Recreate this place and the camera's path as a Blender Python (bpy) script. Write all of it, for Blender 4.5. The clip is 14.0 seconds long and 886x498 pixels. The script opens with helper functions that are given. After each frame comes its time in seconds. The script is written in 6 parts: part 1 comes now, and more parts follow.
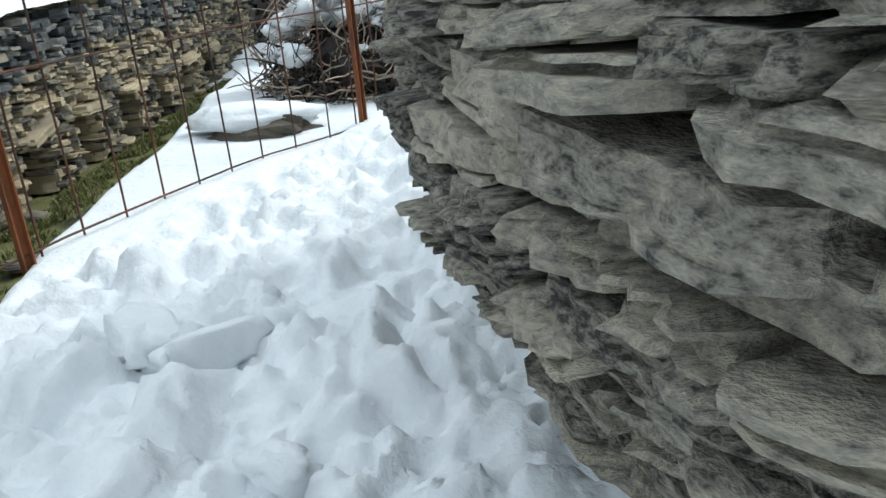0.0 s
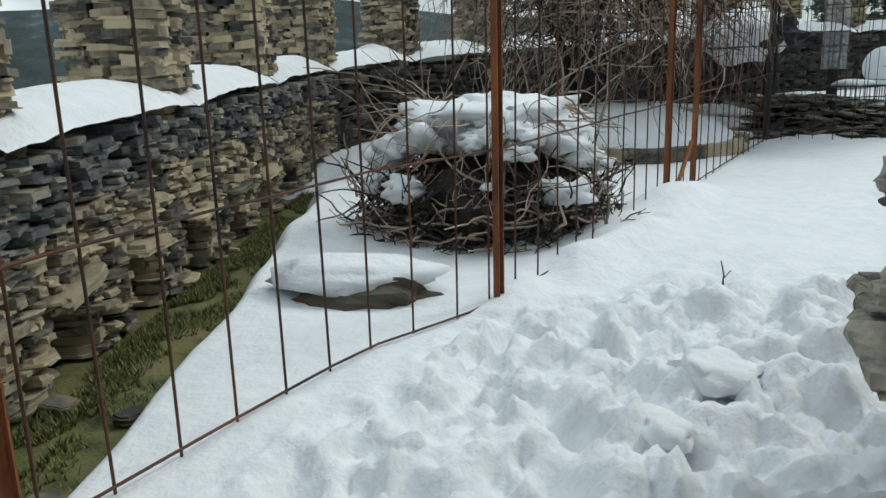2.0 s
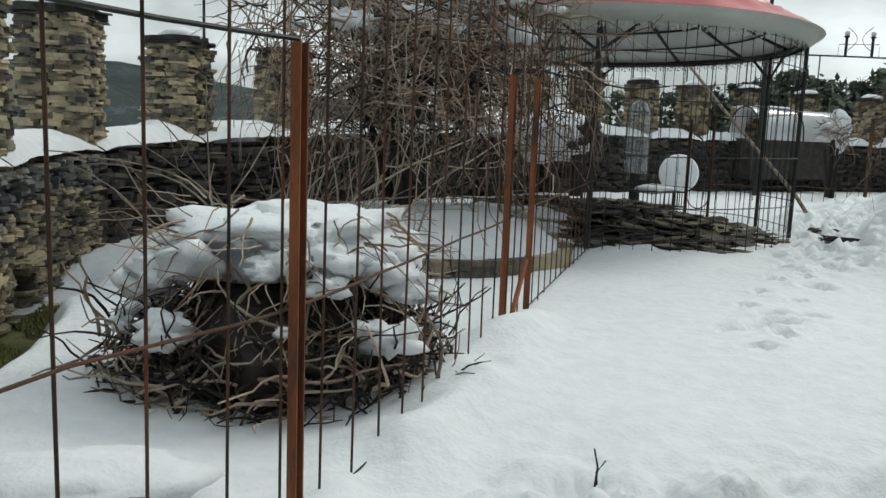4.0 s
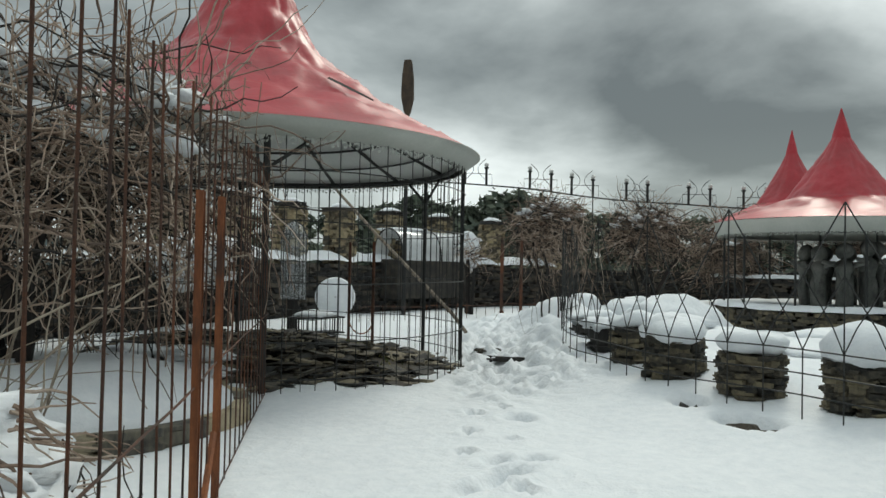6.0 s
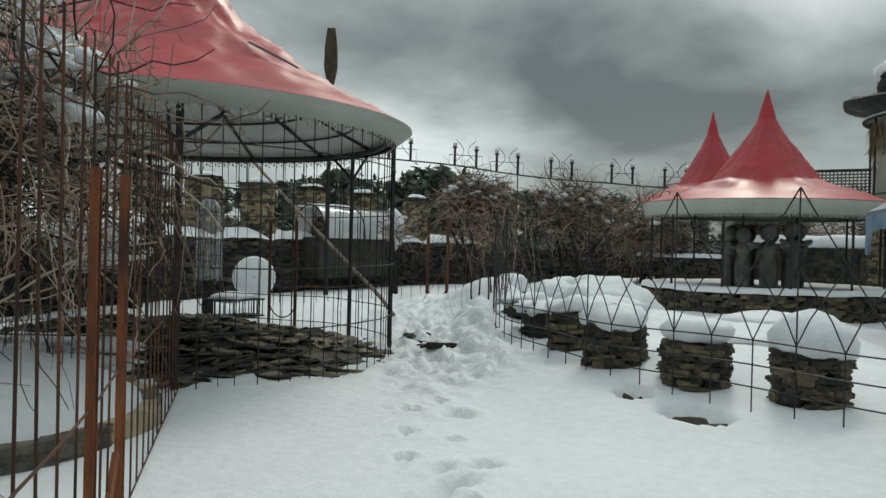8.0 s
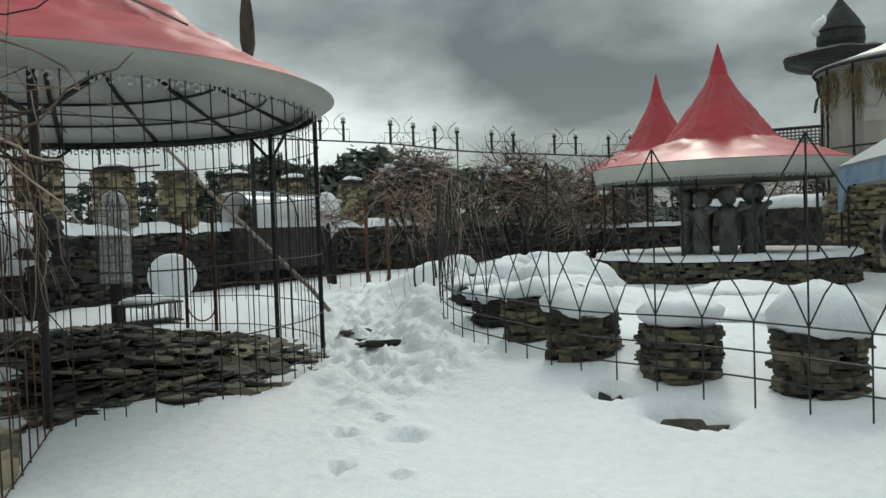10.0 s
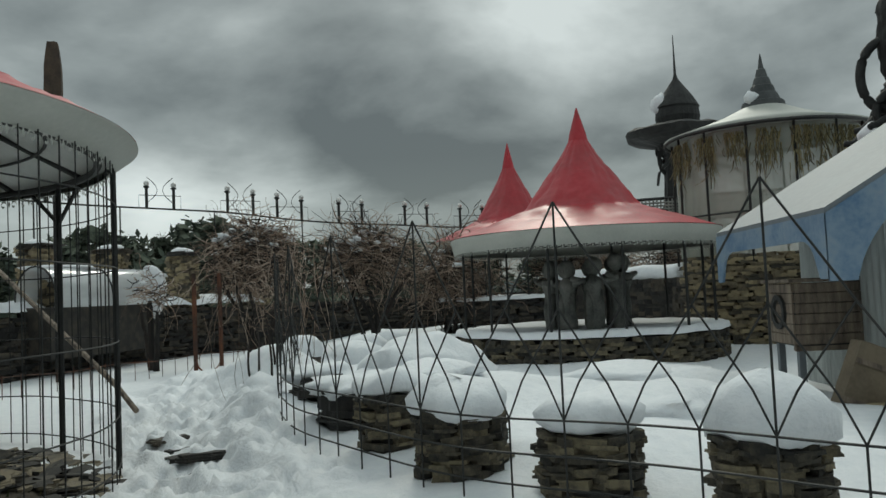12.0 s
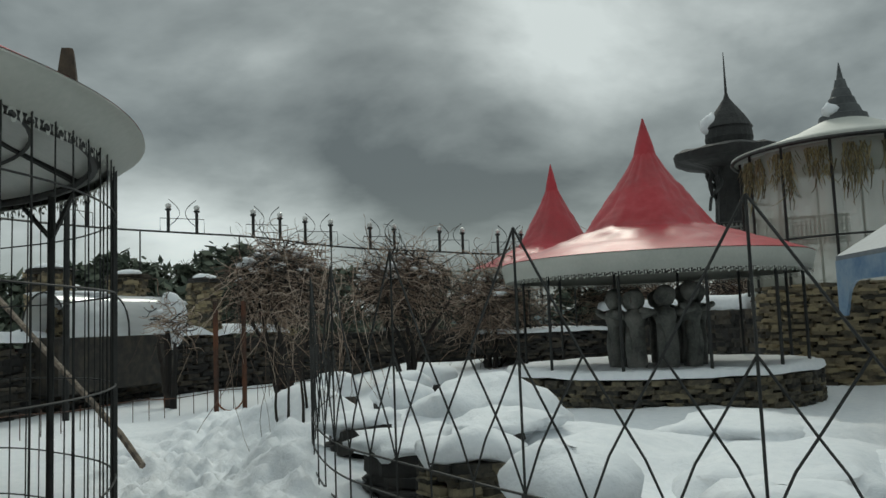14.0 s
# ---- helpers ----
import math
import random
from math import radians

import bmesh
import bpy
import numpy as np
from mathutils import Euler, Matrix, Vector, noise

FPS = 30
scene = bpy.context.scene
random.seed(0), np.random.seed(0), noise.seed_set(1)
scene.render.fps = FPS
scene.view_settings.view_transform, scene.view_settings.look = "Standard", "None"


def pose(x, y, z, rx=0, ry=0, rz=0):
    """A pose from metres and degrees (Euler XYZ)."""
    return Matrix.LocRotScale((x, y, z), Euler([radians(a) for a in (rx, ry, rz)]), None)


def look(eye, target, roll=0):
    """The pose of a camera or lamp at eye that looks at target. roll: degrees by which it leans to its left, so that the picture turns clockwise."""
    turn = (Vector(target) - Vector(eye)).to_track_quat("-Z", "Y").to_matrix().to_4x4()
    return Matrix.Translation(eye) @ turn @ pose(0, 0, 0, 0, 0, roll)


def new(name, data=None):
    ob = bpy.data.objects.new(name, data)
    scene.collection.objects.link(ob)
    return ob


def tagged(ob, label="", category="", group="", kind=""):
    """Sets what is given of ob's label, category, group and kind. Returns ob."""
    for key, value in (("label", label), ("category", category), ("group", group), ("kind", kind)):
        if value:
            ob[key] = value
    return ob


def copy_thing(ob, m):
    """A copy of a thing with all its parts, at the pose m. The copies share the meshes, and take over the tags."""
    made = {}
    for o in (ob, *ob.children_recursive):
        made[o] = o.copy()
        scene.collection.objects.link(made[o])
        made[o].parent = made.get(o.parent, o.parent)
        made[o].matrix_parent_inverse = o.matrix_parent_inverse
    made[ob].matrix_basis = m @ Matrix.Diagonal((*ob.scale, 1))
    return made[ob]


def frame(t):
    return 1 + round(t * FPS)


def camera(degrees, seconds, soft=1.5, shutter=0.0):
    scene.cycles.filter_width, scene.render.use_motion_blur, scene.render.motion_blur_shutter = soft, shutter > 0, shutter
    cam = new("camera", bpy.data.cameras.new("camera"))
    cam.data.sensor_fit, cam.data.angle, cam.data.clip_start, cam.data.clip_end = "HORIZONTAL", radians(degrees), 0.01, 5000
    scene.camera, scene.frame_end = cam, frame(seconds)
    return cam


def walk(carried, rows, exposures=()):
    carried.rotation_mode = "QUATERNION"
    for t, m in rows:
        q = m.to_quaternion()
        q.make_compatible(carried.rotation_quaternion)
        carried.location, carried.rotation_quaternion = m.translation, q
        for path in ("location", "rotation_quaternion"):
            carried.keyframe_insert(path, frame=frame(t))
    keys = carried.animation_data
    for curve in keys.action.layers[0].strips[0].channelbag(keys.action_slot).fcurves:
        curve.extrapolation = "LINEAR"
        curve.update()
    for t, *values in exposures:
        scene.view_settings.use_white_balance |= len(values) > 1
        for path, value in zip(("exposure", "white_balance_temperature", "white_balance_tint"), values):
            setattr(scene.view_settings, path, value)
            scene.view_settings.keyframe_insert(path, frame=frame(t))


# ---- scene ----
cam = camera(58.1, 14.0)
PATH = [
    (0, (0.043, 0.183, 1.562), (0.015, 2.06, 0.872), -5.1),
    (0.5, (-0.132, 0.533, 1.641), (-0.29, 2.423, 1.006), -4.4),
    (1, (-0.306, 0.917, 1.661), (-0.57, 2.83, 1.138), -5.2),
    (1.5, (-0.427, 1.287, 1.732), (-0.77, 3.202, 1.27), -4.3),
    (2, (-0.535, 1.683, 1.768), (-0.664, 3.621, 1.294), -1.6),
    (2.5, (-0.53, 1.975, 1.857), (-0.408, 3.928, 1.444), 0.3),
    (2.7, (-0.504, 2.116, 1.877), (-0.349, 4.07, 1.482), 1.2),
    (4.8, (-0.525, 3.549, 1.902), (0.013, 5.47, 1.761), 1.6),
    (5, (-0.518, 3.661, 1.928), (0.081, 5.567, 1.835), 1.6),
    (5.5, (-0.522, 4.048, 1.932), (0.376, 5.835, 1.929), 1.5),
    (6, (-0.466, 4.412, 1.95), (0.716, 6.025, 1.994), 1.1),
    (6.5, (-0.469, 4.623, 1.943), (0.808, 6.16, 2.028), 2.0),
    (7, (-0.484, 4.722, 1.967), (0.828, 6.229, 2.047), 2.9),
    (9.3, (0.436, 5.477, 2.08), (1.804, 6.93, 1.955), -1.3),
    (9.5, (0.519, 5.575, 2.05), (1.9, 7.017, 1.936), -1.5),
    (10, (0.748, 5.899, 2.033), (2.188, 7.286, 1.972), -1.9),
    (10.5, (1.135, 6.183, 2.034), (2.67, 7.464, 2.076), -1.2),
    (11, (1.428, 6.397, 2.067), (3.086, 7.508, 2.185), -0.7),
    (11.5, (1.705, 6.711, 2.09), (3.426, 7.724, 2.194), -1.2),
    (12, (2.024, 7.02, 2.054), (3.703, 8.101, 2.163), -2.6),
    (12.5, (2.262, 7.389, 2.087), (3.77, 8.695, 2.221), -3.0),
    (13, (2.422, 7.782, 2.114), (3.763, 9.262, 2.207), -3.8),
    (13.5, (2.684, 8.041, 2.085), (4.082, 9.469, 2.183), -4.0),
    (14, (3.103, 8.248, 2.099), (4.747, 9.371, 2.285), -2.2),
]
EXPOSURES = [(0, 0.74, 6150, 5), (0.5, 0.70, 6150, 6), (1.0, 0.50, 6150, 7), (1.5, 0.07, 6250, 5), (2.5, 0.02, 6400, 3), (5, -0.12, 6700, 3), (6, -0.08, 6700, 2), (7, -0.34, 6700, 1), (9.5, -0.10, 6650, 1), (10.5, -0.12, 6650, 1), (11, -0.52, 6650, -1), (12.0, -0.43, 6650, 0), (12.5, -0.43, 6650, 0), (13.5, -0.12, 6650, 0), (14, -0.46, 6650, 0)]
walk(cam, [(t, look(eye, target, roll)) for t, eye, target, roll in PATH], EXPOSURES)


# ---- light ----
SUN_AZ, SUN_EL = 62.0, 42.0
world = bpy.data.worlds.new("overcast_sky")
scene.world = world
world.use_nodes = True
wn, wl = world.node_tree.nodes, world.node_tree.links
wn.clear()


def wnode(kind, **settings):
    n = wn.new(kind)
    for key, value in settings.items():
        if key in n.inputs:
            n.inputs[key].default_value = value
    return n


w_out = wn.new("ShaderNodeOutputWorld")
w_sky = wn.new("ShaderNodeTexSky")
w_sky.sky_type, w_sky.sun_disc = "NISHITA", False
w_sky.sun_elevation, w_sky.sun_rotation = radians(SUN_EL), radians(SUN_AZ)
w_bg_sky = wnode("ShaderNodeBackground", Strength=0.05)
wl.new(w_sky.outputs[0], w_bg_sky.inputs[0])
w_co = wn.new("ShaderNodeTexCoord")
w_sep = wn.new("ShaderNodeSeparateXYZ")
wl.new(w_co.outputs["Generated"], w_sep.inputs[0])
# cloud banks, stretched towards the horizon
w_map = wn.new("ShaderNodeMapping")
w_map.inputs["Scale"].default_value = (1.0, 1.0, 2.1)
w_map.inputs["Location"].default_value = (0.35, 0.1, 0.25)
wl.new(w_co.outputs["Generated"], w_map.inputs["Vector"])
w_n1 = wnode("ShaderNodeTexNoise", Scale=2.3, Detail=7.0, Roughness=0.5, Distortion=0.25)
w_n2 = wnode("ShaderNodeTexNoise", Scale=6.5, Detail=5.0, Roughness=0.55, Distortion=0.2)
wl.new(w_map.outputs[0], w_n1.inputs["Vector"])
wl.new(w_map.outputs[0], w_n2.inputs["Vector"])
w_mix = wn.new("ShaderNodeMath")
w_mix.operation = "MULTIPLY_ADD"
w_mix.inputs[1].default_value = 0.15
wl.new(w_n2.outputs["Fac"], w_mix.inputs[0])
wl.new(w_n1.outputs["Fac"], w_mix.inputs[2])


def cloud(azimuth, elevation, wide, high, lean, weight, below):
    """A soft cloud mass round one direction of the sky, weight added to the sum below."""
    ca, ce = radians(azimuth), radians(elevation)
    c = Vector((math.sin(ca) * math.cos(ce), math.cos(ca) * math.cos(ce), math.sin(ce)))
    right = Vector((math.cos(ca), -math.sin(ca), 0))
    up = right.cross(c)
    t = radians(lean)
    along_axis, across_axis = right * math.cos(t) + up * math.sin(t), up * math.cos(t) - right * math.sin(t)
    squares = []
    for axis_vector, size in ((along_axis, wide), (across_axis, high)):
        dot = wn.new("ShaderNodeVectorMath")
        dot.operation = "DOT_PRODUCT"
        dot.inputs[1].default_value = axis_vector / math.sin(radians(size))
        wl.new(w_bent.outputs[0], dot.inputs[0])
        sq = wn.new("ShaderNodeMath")
        sq.operation = "MULTIPLY"
        wl.new(dot.outputs["Value"], sq.inputs[0])
        wl.new(dot.outputs["Value"], sq.inputs[1])
        squares.append(sq)
    total = wn.new("ShaderNodeMath")
    wl.new(squares[0].outputs[0], total.inputs[0])
    wl.new(squares[1].outputs[0], total.inputs[1])
    fall = wn.new("ShaderNodeMath")
    fall.operation = "POWER"
    fall.inputs[0].default_value = 0.36788
    wl.new(total.outputs[0], fall.inputs[1])
    front = wn.new("ShaderNodeVectorMath")
    front.operation = "DOT_PRODUCT"
    front.inputs[1].default_value = c
    wl.new(w_co.outputs["Generated"], front.inputs[0])
    ahead = wn.new("ShaderNodeMath")
    ahead.operation = "GREATER_THAN"
    ahead.inputs[1].default_value = 0.0
    wl.new(front.outputs["Value"], ahead.inputs[0])
    kept = wn.new("ShaderNodeMath")
    kept.operation = "MULTIPLY"
    wl.new(fall.outputs[0], kept.inputs[0])
    wl.new(ahead.outputs[0], kept.inputs[1])
    out = wn.new("ShaderNodeMath")
    out.operation = "MULTIPLY_ADD"
    out.inputs[1].default_value = weight
    wl.new(kept.outputs[0], out.inputs[0])
    wl.new(below, out.inputs[2])
    return out.outputs[0]


# ragged edges: the direction is bent by noise before the masses are laid out
w_rag = wnode("ShaderNodeTexNoise", Scale=5.0, Detail=6.0, Roughness=0.55)
wl.new(w_co.outputs["Generated"], w_rag.inputs["Vector"])
w_shift = wn.new("ShaderNodeVectorMath")
w_shift.operation = "SUBTRACT"
w_shift.inputs[1].default_value = (0.5, 0.5, 0.5)
wl.new(w_rag.outputs["Color"], w_shift.inputs[0])
w_bent = wn.new("ShaderNodeVectorMath")
w_bent.operation = "MULTIPLY_ADD"
w_bent.inputs[1].default_value = (0.11, 0.11, 0.09)
wl.new(w_shift.outputs[0], w_bent.inputs[0])
wl.new(w_co.outputs["Generated"], w_bent.inputs[2])
# thin cloud before the sun, the dark bank under it, and the pale gap over the parapet
cover = w_mix.outputs[0]
for mass in ((65, 20, 7, 4.5, 10, 0.17), (62, 22, 20, 8, 0, 0.05), (59, 9.5, 16, 3.6, -8, -0.11), (40, 15, 14, 4.5, -10, -0.05), (75, 10, 10, 6, 0, -0.03), (38, 6.8, 12, 2.8, -4, 0.13), (-15, 8, 25, 8, 0, 0.10)):
    cover = cloud(*mass, cover)
w_ramp = wn.new("ShaderNodeValToRGB")
el = w_ramp.color_ramp.elements
el[0].position, el[0].color = 0.40, (0.150, 0.171, 0.184, 1)
el[1].position, el[1].color = 0.78, (0.95, 1.0, 1.05, 1)
mid = el.new(0.56)
mid.color = (0.41, 0.447, 0.472, 1)
wl.new(cover, w_ramp.inputs[0])
# the overcast dome is brightest overhead and has a pale band low down
w_up = wn.new("ShaderNodeMapRange")
for i, v in zip((1, 2, 3, 4), (0.34, 0.85, 1.2, 2.6)):
    w_up.inputs[i].default_value = v
w_up.interpolation_type = "SMOOTHSTEP"
wl.new(w_sep.outputs["Z"], w_up.inputs[0])
w_low = wn.new("ShaderNodeMapRange")
for i, v in zip((1, 2, 3, 4), (0.0, 0.17, 1.35, 0.85)):
    w_low.inputs[i].default_value = v
wl.new(w_sep.outputs["Z"], w_low.inputs[0])
w_str = wn.new("ShaderNodeMath")
w_str.operation = "MULTIPLY"
wl.new(w_up.outputs[0], w_str.inputs[0])
wl.new(w_low.outputs[0], w_str.inputs[1])
w_bg = wn.new("ShaderNodeBackground")
wl.new(w_ramp.outputs[0], w_bg.inputs[0])
wl.new(w_str.outputs[0], w_bg.inputs[1])
# cloud veils most of the clear sky
w_add = wn.new("ShaderNodeMixShader")
w_add.inputs[0].default_value = 0.85
wl.new(w_bg_sky.outputs[0], w_add.inputs[1])
wl.new(w_bg.outputs[0], w_add.inputs[2])
wl.new(w_add.outputs[0], w_out.inputs[0])

sun = new("sun", bpy.data.lights.new("sun", "SUN"))
sun.data.energy, sun.data.angle, sun.data.color = 1.3, radians(14), (1.0, 0.96, 0.9)
a, e = radians(SUN_AZ), radians(SUN_EL)
sun.matrix_world = look((30 * math.sin(a) * math.cos(e), 30 * math.cos(a) * math.cos(e), 30 * math.sin(e)), (0, 0, 0))


# ---- materials ----
def material(name, colours, rough=0.8, scale=6.0, fine=60.0, bump=0.3, bump_size=0.01, metal=0.0, vary=0.0, coat=0.0, spec=0.5,
             stretch=(1, 1, 1), contrast=(0.3, 0.7), alpha=1.0, sss=0.0, grit=0.5):
    m = bpy.data.materials.new(name)
    m.use_nodes = True
    nt = m.node_tree
    nodes, links = nt.nodes, nt.links
    b = nodes["Principled BSDF"]
    b.inputs["Metallic"].default_value = metal
    b.inputs["Specular IOR Level"].default_value = spec
    b.inputs["Coat Weight"].default_value = coat
    b.inputs["Coat Roughness"].default_value = 0.30
    b.inputs["Alpha"].default_value = alpha
    if sss:
        b.inputs["Subsurface Weight"].default_value = sss
        b.inputs["Subsurface Radius"].default_value = (0.03, 0.04, 0.05)
        b.inputs["Subsurface Scale"].default_value = 0.5
    co = nodes.new("ShaderNodeTexCoord")
    mp = nodes.new("ShaderNodeMapping")
    mp.inputs["Scale"].default_value = stretch
    links.new(co.outputs["Object"], mp.inputs["Vector"])
    where = mp.outputs[0]
    rnd = None
    if vary:
        info, geo = nodes.new("ShaderNodeObjectInfo"), nodes.new("ShaderNodeNewGeometry")
        add = nodes.new("ShaderNodeMath")
        links.new(info.outputs["Random"], add.inputs[0])
        links.new(geo.outputs["Random Per Island"], add.inputs[1])
        fr = nodes.new("ShaderNodeMath")
        fr.operation = "FRACT"
        links.new(add.outputs[0], fr.inputs[0])
        rnd = fr.outputs[0]
        off = nodes.new("ShaderNodeVectorMath")
        off.operation = "MULTIPLY_ADD"
        com = nodes.new("ShaderNodeCombineXYZ")
        for i in range(3):
            links.new(rnd, com.inputs[i])
        off.inputs[1].default_value = (17.0, 29.0, 41.0)
        links.new(com.outputs[0], off.inputs[0])
        links.new(mp.outputs[0], off.inputs[2])
        where = off.outputs[0]
    n1, n2 = nodes.new("ShaderNodeTexNoise"), nodes.new("ShaderNodeTexNoise")
    n1.inputs["Scale"].default_value, n1.inputs["Detail"].default_value = scale, 6
    n2.inputs["Scale"].default_value, n2.inputs["Detail"].default_value = fine, 4
    n1.inputs["Roughness"].default_value = grit
    links.new(where, n1.inputs["Vector"])
    links.new(where, n2.inputs["Vector"])
    mixf = nodes.new("ShaderNodeMath")
    mixf.operation = "MULTIPLY_ADD"
    mixf.inputs[1].default_value = 0.35
    links.new(n2.outputs["Fac"], mixf.inputs[0])
    shift = nodes.new("ShaderNodeMath")
    shift.operation = "SUBTRACT"
    shift.inputs[1].default_value = 0.175
    links.new(n1.outputs["Fac"], shift.inputs[0])
    links.new(shift.outputs[0], mixf.inputs[2])
    fac = mixf.outputs[0]
    if vary:
        va = nodes.new("ShaderNodeMath")
        va.operation = "MULTIPLY_ADD"
        va.inputs[1].default_value = vary
        links.new(rnd, va.inputs[0])
        sub = nodes.new("ShaderNodeMath")
        sub.operation = "SUBTRACT"
        sub.inputs[1].default_value = vary / 2
        links.new(fac, sub.inputs[0])
        links.new(sub.outputs[0], va.inputs[2])
        fac = va.outputs[0]
    ramp = nodes.new("ShaderNodeValToRGB")
    els = ramp.color_ramp.elements
    lo, hi = contrast
    els[0].position, els[1].position = lo, hi
    els[0].color, els[1].color = (*colours[0], 1), (*colours[-1], 1)
    for i, c in enumerate(colours[1:-1]):
        els.new(lo + (hi - lo) * (i + 1) / (len(colours) - 1)).color = (*c, 1)
    links.new(fac, ramp.inputs[0])
    links.new(ramp.outputs[0], b.inputs["Base Color"])
    rr = nodes.new("ShaderNodeMapRange")
    rr.inputs[3].default_value, rr.inputs[4].default_value = max(0.03, rough - 0.12), min(1, rough + 0.12)
    links.new(n1.outputs["Fac"], rr.inputs[0])
    links.new(rr.outputs[0], b.inputs["Roughness"])
    if bump:
        bp = nodes.new("ShaderNodeBump")
        bp.inputs["Strength"].default_value, bp.inputs["Distance"].default_value = bump, bump_size
        links.new(mixf.outputs[0], bp.inputs["Height"])
        links.new(bp.outputs[0], b.inputs["Normal"])
    return m


SNOW = material("snow", [(0.72, 0.75, 0.78), (0.80, 0.82, 0.84)], 0.75, 9, 38, 0.6, 0.03, spec=0.3)
SLATE = material("weathered_slate", [(0.045, 0.044, 0.04), (0.22, 0.207, 0.175), (0.34, 0.315, 0.26), (0.47, 0.43, 0.34)], 0.85, 12, 60, 0.8, 0.02,
                 vary=0.28, stretch=(1.1, 1.1, 0.36), contrast=(0.30, 0.70), grit=0.57)
STOOLSTONE = material("tan_stacked_slate", [(0.016, 0.016, 0.014), (0.075, 0.065, 0.047), (0.19, 0.16, 0.10)], 0.88, 14, 80, 0.8, 0.008, vary=0.6, contrast=(0.2, 0.85))
BEDSTONE = material("damp_slate_chip", [(0.013, 0.013, 0.012), (0.045, 0.042, 0.036), (0.11, 0.095, 0.07), (0.25, 0.21, 0.14)], 0.75, 14, 80, 0.8, 0.006, vary=0.9, contrast=(0.12, 0.95))
WALLSTONE = material("stacked_slate", [(0.045, 0.045, 0.042), (0.18, 0.16, 0.12), (0.34, 0.285, 0.19), (0.47, 0.39, 0.26)], 0.85, 16, 90, 0.8, 0.006,
                     vary=0.75, stretch=(0.25, 0.28, 0.14), contrast=(0.15, 0.85))
WETSTONE = material("snow_wet_slate", [(0.022, 0.026, 0.028), (0.085, 0.092, 0.095), (0.16, 0.16, 0.145), (0.30, 0.27, 0.20)], 0.7, 16, 90, 0.8, 0.006,
                    vary=0.75, stretch=(0.25, 0.28, 0.14), contrast=(0.15, 0.9))
DARKWALL = material("dark_wet_slate", [(0.010, 0.010, 0.010), (0.035, 0.032, 0.028), (0.09, 0.075, 0.055)], 0.8, 5, 60, 0.7, 0.01, vary=0.6, contrast=(0.2, 0.85))
OCHRE = material("ochre_stacked_stone", [(0.05, 0.045, 0.035), (0.19, 0.155, 0.10), (0.34, 0.28, 0.17)], 0.85, 5, 60, 0.7, 0.01, vary=0.7, contrast=(0.2, 0.8))
# near-black: the shade in gaps between stones is put into this colour
CORE = material("near_black_fill", [(0.008, 0.008, 0.008), (0.03, 0.028, 0.025)], 0.95, 4, 40, 0.6, 0.02)
RUST = material("rusty_steel", [(0.06, 0.024, 0.013), (0.18, 0.06, 0.022), (0.29, 0.10, 0.036)], 0.75, 9, 90, 0.4, 0.003, metal=0.15, stretch=(1, 1, 0.25))
RUSTBAR = material("rusty_rebar", [(0.022, 0.016, 0.013), (0.075, 0.035, 0.022), (0.15, 0.055, 0.025)], 0.75, 2.2, 120, 0.5, 0.002, metal=0.2)
DARKBAR = material("dark_steel_bar", [(0.012, 0.014, 0.014), (0.04, 0.04, 0.038)], 0.6, 5, 100, 0.3, 0.002, metal=0.3)
RED = material("glossy_red_sheet", [(0.29, 0.005, 0.013), (0.40, 0.010, 0.022), (0.47, 0.03, 0.048)], 0.50, 1.3, 14, 0.35, 0.03, coat=0.16, spec=0.5, contrast=(0.3, 0.85))
WHITE = material("white_sheet_metal", [(0.36, 0.375, 0.34), (0.47, 0.48, 0.44)], 0.5, 1.3, 25, 0.15, 0.01)
LINING = material("pale_roof_lining", [(0.56, 0.58, 0.56), (0.70, 0.71, 0.69)], 0.7, 1.5, 20, 0.1, 0.01)
BRANCH = material("bare_vine_wood", [(0.095, 0.066, 0.05), (0.27, 0.19, 0.14), (0.46, 0.375, 0.305)], 0.85, 3, 60, 0.5, 0.003, vary=0.6, contrast=(0.2, 0.8))
PALEBRANCH = material("pale_dry_cane", [(0.16, 0.13, 0.10), (0.33, 0.28, 0.22)], 0.85, 3, 60, 0.5, 0.003, vary=0.6)
# near-black: shade inside the heap and the vines is put into this colour
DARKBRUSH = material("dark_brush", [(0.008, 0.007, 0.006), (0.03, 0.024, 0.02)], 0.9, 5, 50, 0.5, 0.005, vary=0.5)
SOIL = material("damp_soil", [(0.02, 0.017, 0.012), (0.075, 0.06, 0.042)], 0.95, 6, 60, 0.8, 0.02)
MOSSY = material("mossy_soil", [(0.028, 0.026, 0.014), (0.085, 0.092, 0.03), (0.15, 0.15, 0.05), (0.17, 0.14, 0.075)], 0.95, 5, 70, 0.9, 0.02)
GRASS = material("wet_grass", [(0.04, 0.055, 0.012), (0.12, 0.15, 0.03), (0.24, 0.21, 0.08)], 0.8, 2, 20, 0, vary=0.7)
SCULPT = material("dark_statue_stone", [(0.05, 0.054, 0.05), (0.17, 0.175, 0.16), (0.29, 0.285, 0.26)], 0.8, 3, 25, 0.9, 0.02, contrast=(0.25, 0.75))
IRON = material("blackened_sculpture", [(0.006, 0.007, 0.007), (0.028, 0.029, 0.028)], 0.75, 4, 22, 1.0, 0.04)
TIN = material("galvanised_sheet", [(0.13, 0.15, 0.165), (0.21, 0.235, 0.255)], 0.55, 0.9, 14, 0.1, 0.01, metal=0.2)
